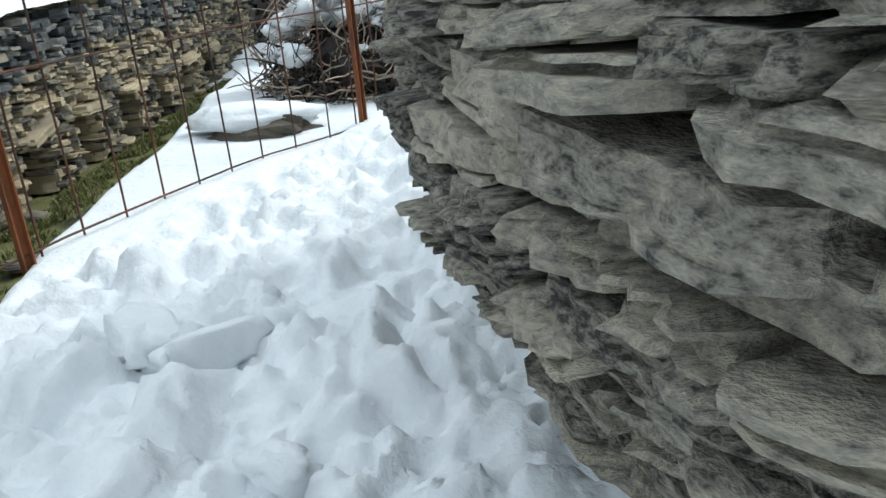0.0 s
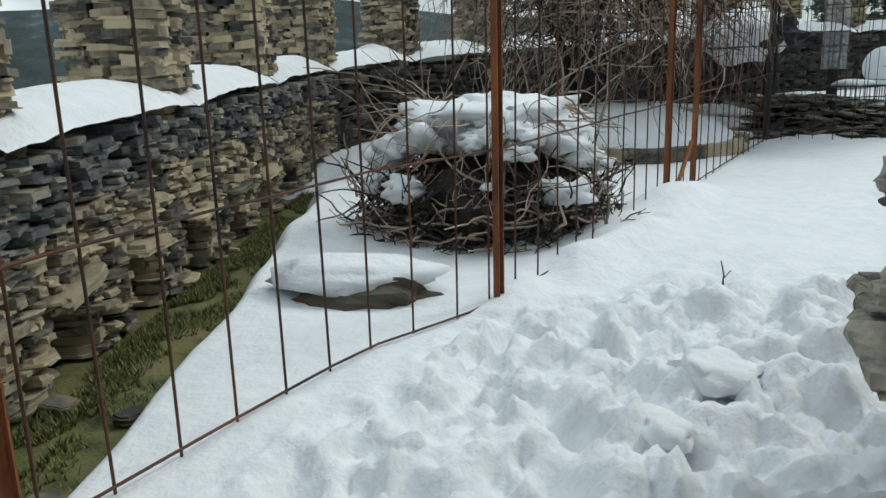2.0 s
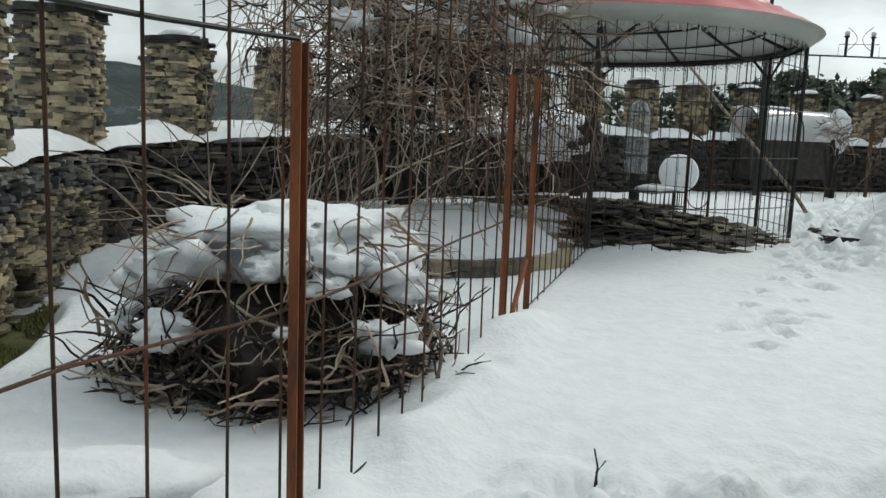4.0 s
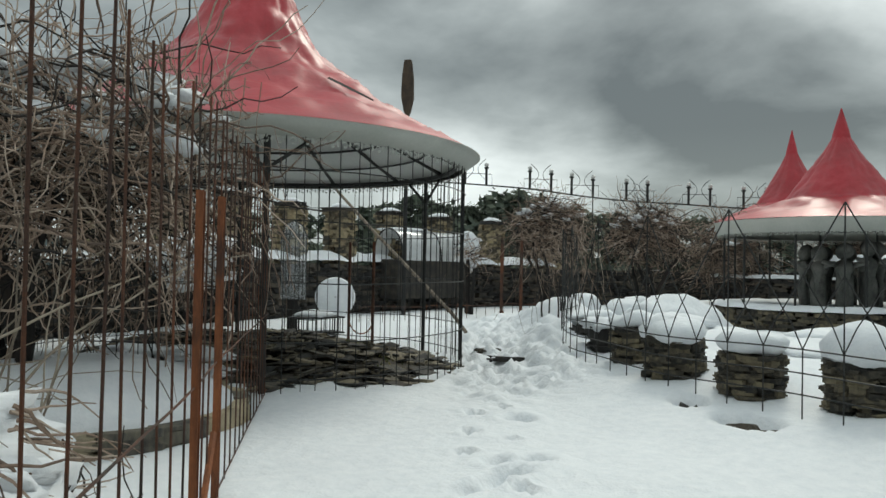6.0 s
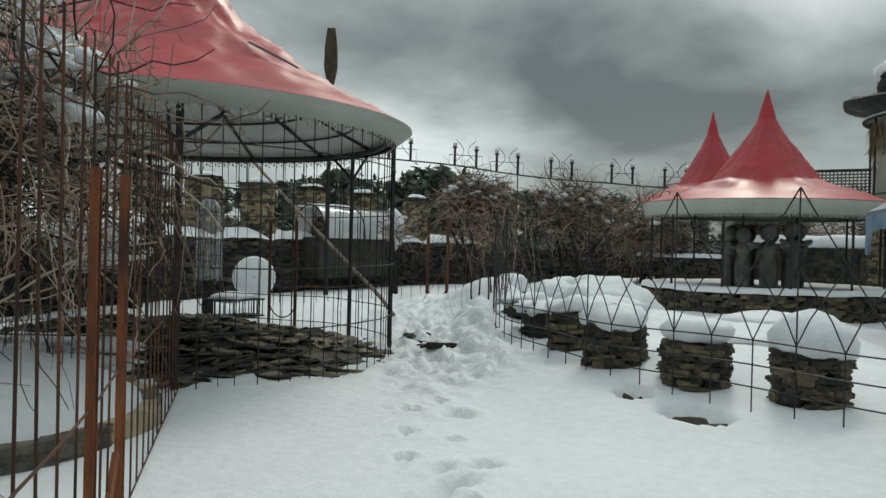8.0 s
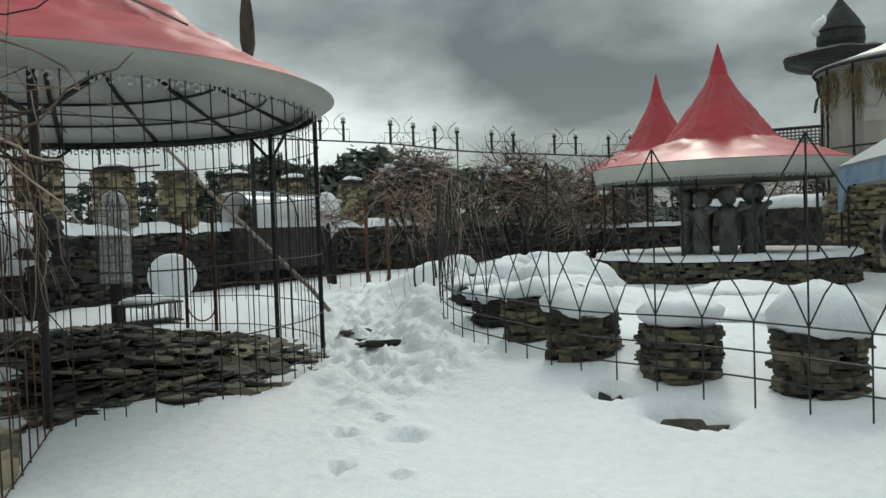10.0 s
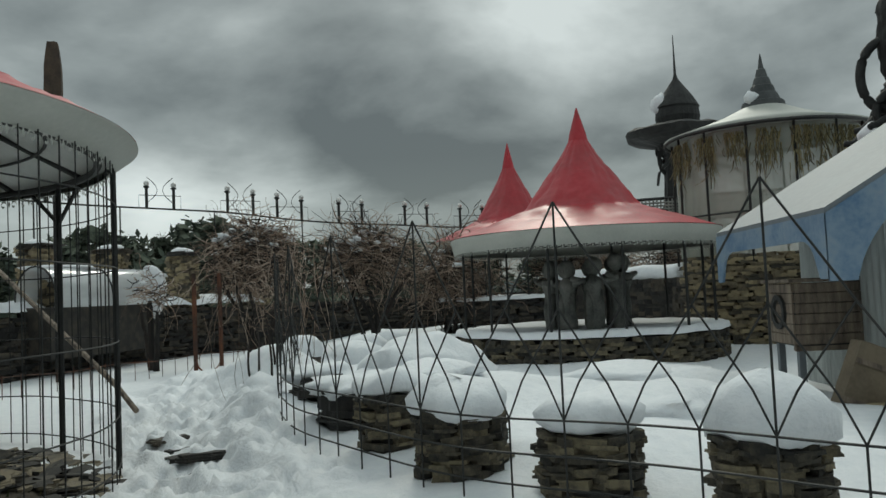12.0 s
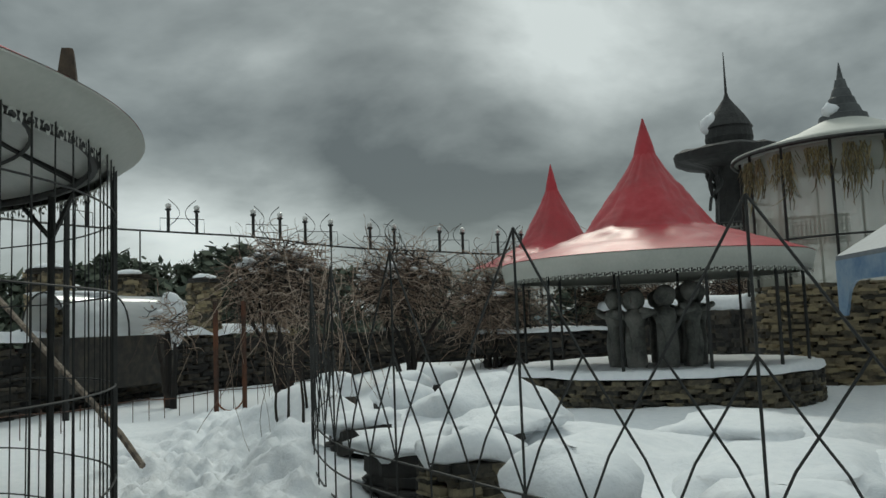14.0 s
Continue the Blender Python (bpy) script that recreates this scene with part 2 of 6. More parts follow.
WALLTIN = material("pale_corrugated_sheet", [(0.24, 0.26, 0.25), (0.38, 0.41, 0.40), (0.48, 0.51, 0.50)], 0.5, 2.2, 26, 0.1, 0.006, metal=0.15, stretch=(2, 2, 0.25))
SPIRE = material("dark_weathered_tin", [(0.04, 0.045, 0.047), (0.10, 0.108, 0.11)], 0.6, 2.0, 20, 0.2, 0.01, metal=0.3)
BLUE = material("faded_blue_paint", [(0.09, 0.17, 0.28), (0.19, 0.27, 0.36), (0.26, 0.315, 0.36)], 0.55, 1.8, 20, 0.15, 0.006, metal=0.1)
WOOD = material("weathered_board", [(0.055, 0.045, 0.036), (0.165, 0.13, 0.10), (0.25, 0.205, 0.155)], 0.85, 3, 40, 0.5, 0.006, stretch=(4, 4, 0.6))
CARTON = material("old_plywood", [(0.11, 0.088, 0.06), (0.21, 0.17, 0.12)], 0.85, 2, 30, 0.3, 0.006)
FOREST = material("far_forest", [(0.012, 0.022, 0.022), (0.03, 0.048, 0.048), (0.10, 0.125, 0.14)], 0.95, 0.03, 0.25, 0, contrast=(0.35, 0.8))
PINE = material("pine_needles", [(0.05, 0.066, 0.05), (0.13, 0.15, 0.11)], 0.9, 1.2, 8, 0, vary=0.6)
BARK = material("pine_bark", [(0.03, 0.022, 0.016), (0.09, 0.065, 0.045)], 0.9, 4, 30, 0.5, 0.01)
GLOBE = material("white_lamp_globe", [(0.55, 0.55, 0.53), (0.66, 0.66, 0.64)], 0.3, 4, 30, 0)


def clear_material(name, tint, rough, mixed):
    """A thin clear sheet: transparent with a glossy, slightly cloudy face."""
    m = bpy.data.materials.new(name)
    m.use_nodes = True
    nodes, links = m.node_tree.nodes, m.node_tree.links
    b = nodes["Principled BSDF"]
    b.inputs["Base Color"].default_value = (*tint, 1)
    b.inputs["Roughness"].default_value = rough
    n = nodes.new("ShaderNodeTexNoise")
    n.inputs["Scale"].default_value = 3.0
    r = nodes.new("ShaderNodeMapRange")
    r.inputs[3].default_value, r.inputs[4].default_value = mixed[0], mixed[1]
    links.new(n.outputs["Fac"], r.inputs[0])
    links.new(r.outputs[0], b.inputs["Alpha"])
    return m


PLASTIC = clear_material("clear_plastic", (0.70, 0.74, 0.76), 0.12, (0.10, 0.42))
CANVAS = clear_material("cloudy_plastic_sheeting", (0.42, 0.44, 0.38), 0.28, (0.30, 0.95))
VAULTSHEET = clear_material("vault_plastic", (0.78, 0.81, 0.82), 0.08, (0.40, 0.85))


# ---- building helpers ----
class Shape:
    """Collects vertices and faces for one mesh."""

    def __init__(self):
        self.v, self.f = [], []

    def add(self, verts, faces):
        n = len(self.v)
        self.v.extend(verts)
        self.f.extend([tuple(i + n for i in f) for f in faces])
        return self

    def box(self, cx, cy, cz, sx, sy, sz, turn=0.0, tilt=0.0, bevel=0.0):
        m = pose(cx, cy, cz, 0, tilt, turn)
        k = bevel
        pts = []
        for z, inset in ((-sz / 2, k), (-sz / 2 + k, 0), (sz / 2 - k, 0), (sz / 2, k)) if k else ((-sz / 2, 0), (sz / 2, 0)):
            for x, y in ((-1, -1), (1, -1), (1, 1), (-1, 1)):
                pts.append(tuple(m @ Vector((x * (sx / 2 - inset), y * (sy / 2 - inset), z))))
        rows = len(pts) // 4
        fs = [(3, 2, 1, 0), tuple(range(4 * rows - 4, 4 * rows))]
        for r in range(rows - 1):
            for i in range(4):
                j = (i + 1) % 4
                fs.append((4 * r + i, 4 * r + j, 4 * r + 4 + j, 4 * r + 4 + i))
        return self.add(pts, fs)

    def tube(self, pts, radius, sides=5, taper=1.0):
        pts = [Vector(p) for p in pts]
        n = len(pts)
        vs, fs = [], []
        for i, p in enumerate(pts):
            d = (pts[min(i + 1, n - 1)] - pts[max(i - 1, 0)])
            if d.length < 1e-6:
                d = Vector((0, 0, 1))
            d.normalize()
            side = d.cross(Vector((0, 0, 1)) if abs(d.z) < 0.9 else Vector((1, 0, 0))).normalized()
            up = side.cross(d)
            r = radius * (1 + (taper - 1) * i / max(1, n - 1))
            for k in range(sides):
                a = 2 * math.pi * k / sides
                vs.append(tuple(p + side * (r * math.cos(a)) + up * (r * math.sin(a))))
        for i in range(n - 1):
            for k in range(sides):
                j = (k + 1) % sides
                fs.append((i * sides + k, i * sides + j, i * sides + sides + j, i * sides + sides + k))
        fs.append(tuple(reversed(range(sides))))
        fs.append(tuple(range((n - 1) * sides, n * sides)))
        return self.add(vs, fs)

    def lathe(self, cx, cy, profile, n=32, a0=0.0, a1=360.0, wobble=None, caps=False):
        full = abs(a1 - a0) >= 360
        cols = n if full else n + 1
        vs, fs = [], []
        for j, (r, z) in enumerate(profile):
            for i in range(cols):
                a = radians(a0 + (a1 - a0) * i / n)
                q, w = (wobble(a, r, z) if wobble else (r, z))
                vs.append((cx + q * math.cos(a), cy + q * math.sin(a), w))
        for j in range(len(profile) - 1):
            for i in range(n):
                k = (i + 1) % cols
                fs.append((j * cols + i, j * cols + k, (j + 1) * cols + k, (j + 1) * cols + i))
        if caps:
            fs.append(tuple(reversed(range(cols))))
            fs.append(tuple(range((len(profile) - 1) * cols, len(profile) * cols)))
        return self.add(vs, fs)

    def blob(self, cx, cy, cz, rx, ry, rz, seed=0, rough=0.25, n=14, flat=None):
        """A lumpy rounded mass; flat: the height below which it is cut level."""
        vs, fs = [], []
        m = n // 2 + 1
        for j in range(m + 1):
            th = math.pi * j / m
            for i in range(n):
                ph = 2 * math.pi * i / n
                d = Vector((math.sin(th) * math.cos(ph), math.sin(th) * math.sin(ph), math.cos(th)))
                s = 1 + rough * noise.noise(d * 1.6 + Vector((seed * 3.7, seed * 1.3, 0))) + rough * 0.5 * noise.noise(d * 4 + Vector((0, seed, 9)))
                z = cz + d.z * rz * s
                if flat is not None:
                    z = max(z, flat)
                vs.append((cx + d.x * rx * s, cy + d.y * ry * s, z))
        for j in range(m):
            for i in range(n):
                k = (i + 1) % n
                fs.append((j * n + i, (j + 1) * n + i, (j + 1) * n + k, j * n + k))
        return self.add(vs, fs)

    def placed(self, mesh_data, m):
        vs, fs = mesh_data
        return self.add([tuple(m @ Vector(v)) for v in vs], fs)

    def mesh(self, name, mat, smooth=False):
        me = bpy.data.meshes.new(name)
        me.from_pydata(self.v, [], self.f)
        me.materials.append(mat)
        if smooth:
            me.polygons.foreach_set("use_smooth", [True] * len(me.polygons))
        me.update()
        return me


def part(name, shape, mat, parent, label="", smooth=False, kind=""):
    ob = new(name, shape.mesh(name, mat, smooth))
    ob.parent = parent
    return tagged(ob, label=label, kind=kind)


def thing(name, label, category, at=(0, 0, 0), group="", kind=""):
    ob = new(name)
    ob.empty_display_size = 0.1
    ob.location = at
    return tagged(ob, label, category, group, kind)


def solid(name, shape, mat, label, category, group="", kind="", smooth=False):
    return tagged(new(name, shape.mesh(name, mat, smooth)), label, category, group, kind)


def smooth01(a, b, x):
    t = min(1.0, max(0.0, (x - a) / (b - a)))
    return t * t * (3 - 2 * t)


def along(points, step):
    """Points every step metres along a smooth curve through the given ones, with the direction there."""
    pts = [Vector((*p, 0)) if len(p) == 2 else Vector(p) for p in points]
    dense = []
    for i in range(len(pts) - 1):
        p0, p1, p2, p3 = pts[max(i - 1, 0)], pts[i], pts[i + 1], pts[min(i + 2, len(pts) - 1)]
        for k in range(24):
            t = k / 24
            dense.append(0.5 * ((2 * p1) + (p2 - p0) * t + (2 * p0 - 5 * p1 + 4 * p2 - p3) * t * t + (3 * p1 - p0 - 3 * p2 + p3) * t ** 3))
    dense.append(pts[-1])
    out, carry = [], 0.0
    for q, r in zip(dense, dense[1:]):
        d = r - q
        while carry <= d.length:
            out.append((q + d.normalized() * carry, d.normalized()))
            carry += step
        carry -= d.length
    return out


# ---- the ground: one sheet of snow ----
GARDEN = [(5.95, 5.0), (6.1, 6.5), (6.25, 8.0), (6.5, 10.0), (7.35, 12.0), (8.75, 13.7), (10.5, 15.0)]
GAZEBO, GAZEBO_R = (3.91, 15.06), 3.05
PRINTS = [(3.8, 9.78), (3.95, 9.42), (3.35, 9.27), (3.55, 8.72), (3.3, 8.84), (3.1, 8.52), (4.54, 9.99), (3.0, 8.2), (2.8, 8.4), (4.3, 10.35), (2.6, 7.9), (4.75, 10.5)]
DITCH = [(5.93, 8.52, 0.36, 0.25), (6.18, 9.32, 0.22, 0.18)]
BANKS = [(10.35, 15.5, 0.85, 0.72), (9.2, 14.45, 0.45, 0.36), (8.3, 13.6, 0.5, 0.26), (8.75, 14.35, 0.3, 0.12), (7.55, 13.0, 0.4, 0.12), (10.9, 17.3, 0.9, 0.35), (8.9, 17.6, 0.5, 0.12), (6.75, 11.7, 0.4, 0.10),
         (8.3, 9.3, 0.8, 0.20), (8.8, 11.0, 0.9, 0.26), (9.9, 10.4, 0.8, 0.22), (8.0, 7.9, 0.6, 0.14), (9.4, 12.7, 0.7, 0.28), (10.7, 13.5, 0.9, 0.24), (7.7, 10.3, 0.4, 0.12), (10.80, 9.59, 0.75, 0.30), (9.69, 8.77, 0.55, 0.18), (10.12, 11.35, 0.8, 0.16)]


def garden_x(y):
    if y < 5:
        return 5.95
    for (x0, y0), (x1, y1) in zip(GARDEN, GARDEN[1:]):
        if y <= y1:
            return x0 + (x1 - x0) * (y - y0) / (y1 - y0)
    return 10.5 + (y - 15) * 1.4


def base_height(x, y):
    z = 0.30 + 0.028 * min(max(y, -8), 8) + 0.012 * max(0, min(y - 8, 14))
    z += 0.22 * smooth01(-1.6, 0.7, x - garden_x(y)) * smooth01(1, 5, y)
    r = math.hypot(x - 3, y - 10)
    if r > 24:
        z -= 0.16 * (r - 24) if r < 90 else 0.16 * 66 + 0.03 * min(r - 90, 800)
    return z


def snow_height(x, y):
    z = base_height(x, y)
    v = Vector((x, y, 0.0))
    r = math.hypot(x - 3, y - 8)
    if r > 30:
        return z + 0.5 * noise.noise(v * 0.05)
    z += 0.05 * noise.noise(v * 0.7) + 0.022 * noise.noise(v * 1.9 + Vector((7, 0, 0)))
    # trodden, broken snow beside the tower
    edge = 5.6 + 0.6 * smooth01(-0.4, 0.8, x) + 0.5 * noise.noise(Vector((x * 1.3, 3.0, 0)))
    trod = smooth01(edge + 0.35, edge - 0.35, y) * smooth01(-3.95 + 0.554 * y + 0.12, -3.95 + 0.554 * y + 0.5, x)
    trod = max(trod, 1.25 * smooth01(1.7, 0.5, abs(x - 6.5 - 0.66 * (y - 12.0))) * smooth01(10.2, 11.6, y) * smooth01(19, 16, y))
    if trod > 0:
        cell = noise.voronoi(v * 4.6 + Vector((0.3, 0.1, 0)))[0]
        warp = v + Vector((noise.noise(v * 3), noise.noise(v * 3 + Vector((5, 5, 0))), 0)) * 0.09
        soft = [math.sqrt(noise.noise(q) ** 2 + 0.006) for q in (warp * 2.3, warp * 4.6 + Vector((1, 0, 0)), warp * 8.5 + Vector((2, 0, 0)), v * 17.0)]
        clods = sum(k * (0.25 + 1.5 * max(0.0, 0.4 + noise.noise(v * f * 0.3 + Vector((0, f, 2))))) * min(1.0, 1.7 * max(0.0, 1 - (noise.voronoi(warp * f + Vector((f, 0, 0)))[0][0] / 0.66) ** 2))
                    for f, k in ((2.6, 0.075), (5.2, 0.050), (9.5, 0.028), (15.0, 0.014)))
        lump = clods - 0.09 + 0.11 * (0.22 - soft[0]) + 0.13 * (0.2 - soft[1]) + 0.10 * (0.2 - soft[2]) + 0.06 * (0.2 - soft[3]) + 0.05 * (0.40 - cell[0])
        z += trod * (lump + 0.03)
    else:
        z += 0.004 * noise.noise(v * 9)
    # the ridge that the fence has caught
    if 5 < y < 9.6:
        q = x + 1.9 - (y - 3.6) * 0.574
        z += 0.15 * math.exp(-((q - 0.22) / 0.26) ** 2) * (0.8 + 0.9 * noise.noise(v * 2.4)) * smooth01(5.2, 6.2, y) * smooth01(9.6, 8.4, y)
    # bare strip at the foot of the parapet
    bare = -2.02 + 0.28 * smooth01(3.0, 2.0, y) + 0.13 * noise.noise(Vector((0.0, y * 1.1, 2.0))) - 0.05 * max(0, y - 4)
    if y < 13:
        z -= 0.34 * smooth01(bare + 0.16, bare - 0.12, x) * smooth01(11.5, 9.0, y)
    # the bank in the open garden
    d = x - garden_x(y)
    if 0 < d < 8:
        z += (0.16 * noise.noise(v * 0.55 + Vector((3, 0, 0))) + 0.05) * smooth01(0.2, 1.2, d)
    if 6 < y < 20 and 5 < x < 14:
        for px, py, pr, ph in BANKS:
            q = math.hypot(x - px, y - py) / pr * (1 + 0.25 * noise.noise(v * 1.6))
            if q < 2.5:
                z += ph * math.exp(-q * q)
    for px, py in PRINTS:
        q = math.hypot((x - px) * (0.9 + 0.5 * math.sin(px * 40)), (y - py) * (1.0 + 0.25 * math.cos(py * 50))) * (1.15 + 0.3 * noise.noise(v * 9))
        if q < 0.3:
            z -= (0.14 + 0.05 * math.sin(px * 70)) * smooth01(0.13, 0.05, q) - 0.025 * math.exp(-((q - 0.16) / 0.05) ** 2)
    for px, py, sx, sy in DITCH:
        q = math.hypot((x - px) / sy, (y - py) / sx)
        if q < 1.6:
            z -= 0.22 * smooth01(1.0, 0.6, q)
    return z


def axis(stops):
    out = [stops[0][0]]
    for (a, _), (b, step) in zip(stops, stops[1:]):
        n = max(1, round((b - a) / step))
        out += [a + (b - a) * (i + 1) / n for i in range(n)]
    return out


xs = axis([(-900, 0), (-300, 150), (-60, 40), (-14, 6), (-2.6, 0.3), (1.6, 0.028), (5.9, 0.06), (11, 0.065), (20, 0.4), (40, 2), (300, 30), (900, 150)])
ys = axis([(-900, 0), (-200, 150), (-20, 20), (0.2, 0.5), (6.0, 0.03), (11, 0.06), (17.5, 0.07), (27, 0.5), (60, 3), (300, 30), (900, 150)])
g_faces, nx = [], len(xs)
g_verts = [(x, y, snow_height(x, y)) for y in ys for x in xs]
for j in range(len(ys) - 1):
    for i in range(nx - 1):
        k = j * nx + i
        g_faces.append((k, k + 1, k + nx + 1, k + nx))
ground = solid("ground", Shape().add(g_verts, g_faces), SNOW, "trodden and untouched white snow over the garden", "snow", kind="structure", smooth=True)

# bare soil and grass strip at the parapet
strip = Shape()
sx, sy = [-2.85 + 0.07 * i for i in range(17)], [-1.0 + 0.12 * i for i in range(112)]
strip.add([(x, y, 0.10 + 0.022 * y + 0.03 * noise.noise(Vector((x * 5, y * 5, 1)))) for y in sy for x in sx],
          [(j * 17 + i, j * 17 + i + 1, j * 17 + i + 18, j * 17 + i + 17) for j in range(111) for i in range(16)])
solid("soil_strip", strip, MOSSY, "strip of mossy damp soil at the foot of the wall", "soil", kind="structure", smooth=True)

# ---- stacked stone ----
def stone_data(seed, n=14, layers=4, jitter=0.06, ledge=0.035):
    """A split slate block of about unit size: thin layers with broken edges, stepped one over the other."""
    rnd = random.Random(seed)
    corner = rnd.uniform(0.0, 0.35)
    base = []
    for k in range(n):
        a = 2 * math.pi * (k + rnd.uniform(-0.25, 0.25)) / n
        c, q = math.cos(a), math.sin(a)
        m = max(abs(c), abs(q))
        sq = Vector((c / m, q / m)) * 0.5
        rd = Vector((c, q)) * 0.56
        p = sq.lerp(rd, corner + rnd.uniform(0, 0.3))
        base.append(p * (1 + rnd.uniform(-jitter, jitter) * 2))
    cuts = sorted([rnd.uniform(0.12, 0.88) for _ in range(layers - 1)])
    levels = [0.0] + cuts + [1.0]
    tx, ty, bow = rnd.uniform(-0.22, 0.22), rnd.uniform(-0.12, 0.12), rnd.uniform(-0.16, 0.16)
    vs, fs = [], []
    for a, b in zip(levels, levels[1:]):
        dx, dy, grow = rnd.uniform(-ledge, ledge), rnd.uniform(-ledge, ledge) * 1.6, 1 + rnd.uniform(-ledge, ledge) * 1.6
        ring = [p * grow * (1 + rnd.uniform(-jitter, jitter) * 0.7) + Vector((dx, dy)) for p in base]
        for z, inset in ((a, 1.0 - 0.02 * rnd.random()), (b, 1.0 - 0.05 * rnd.random())):
            for p in ring:
                zz = z - 0.5
                zz += (tx * p.x + ty * p.y + bow * (p.x * p.x - 0.08)) * (0.3 + 0.7 * z) + rnd.uniform(-0.03, 0.03)
                vs.append((p.x * inset, p.y * inset, zz))
    rings = 2 * layers
    for r in range(rings - 1):
        for k in range(n):
            m = (k + 1) % n
            fs.append((r * n + k, r * n + m, (r + 1) * n + m, (r + 1) * n + k))
    fs.append(tuple(reversed(range(n))))
    fs.append(tuple(range((rings - 1) * n, rings * n)))
    return vs, fs


def slab_data(seed, n=30, layers=3):
    """A long heavy slate slab of about unit size, split in layers, with knocked-off corners and chipped faces."""
    rnd = random.Random(seed)
    off = Vector((seed * 3.1, seed * 1.7, 0))
    ends = [rnd.uniform(0.0, 0.10) for _ in range(4)]
    base = []
    for k in range(n):
        a = 2 * math.pi * (k + rnd.uniform(-0.2, 0.2)) / n
        c, q = math.cos(a), math.sin(a)
        m = max(abs(c), abs(q))
        p = Vector((c / m * 0.5, q / m * 0.5))
        cut = ends[(0 if c > 0 else 1) + (0 if q > 0 else 2)]
        over = abs(p.x) + abs(p.y) - (1.0 - cut * 1.6)
        if over > 0:
            p *= 1 - over * 0.55
        base.append(p)
    cuts = sorted([rnd.uniform(0.08, 0.92) for _ in range(layers - 1)])
    levels = [0.0] + cuts + [1.0]
    tx, bow = rnd.uniform(-0.18, 0.18), rnd.uniform(-0.15, 0.15)
    vs, fs = [], []
    for i, (a, b) in enumerate(zip(levels, levels[1:])):
        grow = 1 - rnd.random() ** 2 * 0.10
        dx, dy = rnd.uniform(-0.03, 0.03), rnd.uniform(-0.035, 0.035)
        for z, inset in ((a, 1.0 - 0.03 * rnd.random()), (b, 1.0 - 0.07 * rnd.random())):
            for p in base:
                w = Vector((p.x * 5, p.y * 5, z * 0.5)) + off
                chip = 1 + 0.10 * noise.noise(w) + 0.07 * noise.noise(w * 2.7) + rnd.uniform(-0.022, 0.022)
                if noise.noise(w * 0.8 + Vector((0, 0, i * 0.9))) > 0.22:
                    chip -= 0.12
                px, py = p.x * grow * inset * (0.4 + 0.6 * chip) + dx, p.y * grow * inset * chip + dy
                lip = 0.06 * noise.noise(Vector((p.x * 4, p.y * 4, 7)) + off) + 0.05 * noise.noise(Vector((p.x * 12, p.y * 12, 3)) + off)
                vs.append((px, py, z - 0.5 + (tx * p.x + bow * (p.x * p.x - 0.08)) * (0.3 + 0.7 * z) + lip * (1.0 if z in (0.0, 1.0) else 0.6) + rnd.uniform(-0.02, 0.02)))
    rings = 2 * layers
    for r in range(rings - 1):
        for k in range(n):
            m = (k + 1) % n
            fs.append((r * n + k, r * n + m, (r + 1) * n + m, (r + 1) * n + k))
    fs.append(tuple(reversed(range(n))))
    fs.append(tuple(range((rings - 1) * n, rings * n)))
    return vs, fs


def chunk_data(seed, n=10):
    """A broken block of packed snow of unit size."""
    sh = Shape().blob(0, 0, 0, 0.62, 0.62, 0.62, seed, 0.5, 2 * n)
    return [tuple(max(-0.5, min(0.5, c)) for c in v) for v in sh.v], sh.f


BIG = [stone_data(s, 22, 5, 0.07, 0.05) for s in range(24)]
SLABS = [slab_data(s) for s in range(30)]
SMALL = [stone_data(50 + s, 9, 2, 0.09, 0.05) for s in range(24)]


def courses(path, z0, z1, rnd, thick, length, depth, closed=False, holes=(), jut=0.05, tilt=4.0, fill=(0.95, 1.3), bulge=None):
    """Poses of the stones of a dry wall along path (points with directions, the outside on the right hand)."""
    out = []
    step = (path[1][0] - path[0][0]).length
    total = step * (len(path) - 1)
    z = z0(0)
    base = 0.0
    while True:
        h = rnd.uniform(*thick)
        s = -rnd.uniform(0, length[1])
        reached = True
        while s < total:
            w = rnd.uniform(*length)
            c = s + w / 2
            i = min(max(int(c / step), 0), len(path) - 1)
            p, d = path[i]
            zz = z0(c) + base + h / 2 + rnd.uniform(-0.2, 0.2) * h
            if zz < z1(c) - h * 0.3:
                reached = False
                hole = any(abs(c - hc) < hw + w * 0.35 and zz < z0(c) + hh for hc, hw, hh in holes)
                if not hole:
                    side = Vector((d.y, -d.x, 0))
                    q = p + side * (rnd.uniform(-jut, jut) - depth * 0.35 + (bulge(zz) if bulge else 0))
                    turn = math.degrees(math.atan2(d.y, d.x))
                    m = pose(q.x, q.y, zz, rnd.uniform(-5, 5), rnd.uniform(-tilt, tilt), turn + rnd.uniform(-7, 7))
                    m = m @ Matrix.Diagonal((w * 1.04, depth * rnd.uniform(0.8, 1.25), h * rnd.uniform(*fill), 1))
                    out.append((m, rnd.randrange(1000)))
            s += w
        base += h
        if reached:
            return out


def lay(parent, stones, variants, mat, near, limit=300, name="stone", rest_label="more stacked stones of the same wall"):
    """The stones nearest to the spot near become parts of their own, the others one joined mass."""
    meshes = [Shape().add(*v).mesh(name, mat, False) for v in variants]
    stones = sorted(stones, key=lambda s: (s[0].translation - Vector(near)).length)
    for m, k in stones[:limit]:
        ob = new(name, meshes[k % len(meshes)])
        ob.parent = parent
        ob.matrix_basis = m
    if len(stones) > limit:
        rest = Shape()
        for m, k in stones[limit:]:
            rest.placed(variants[k % len(variants)], m)
        part("stonework", rest, mat, parent, rest_label, kind="stuff")


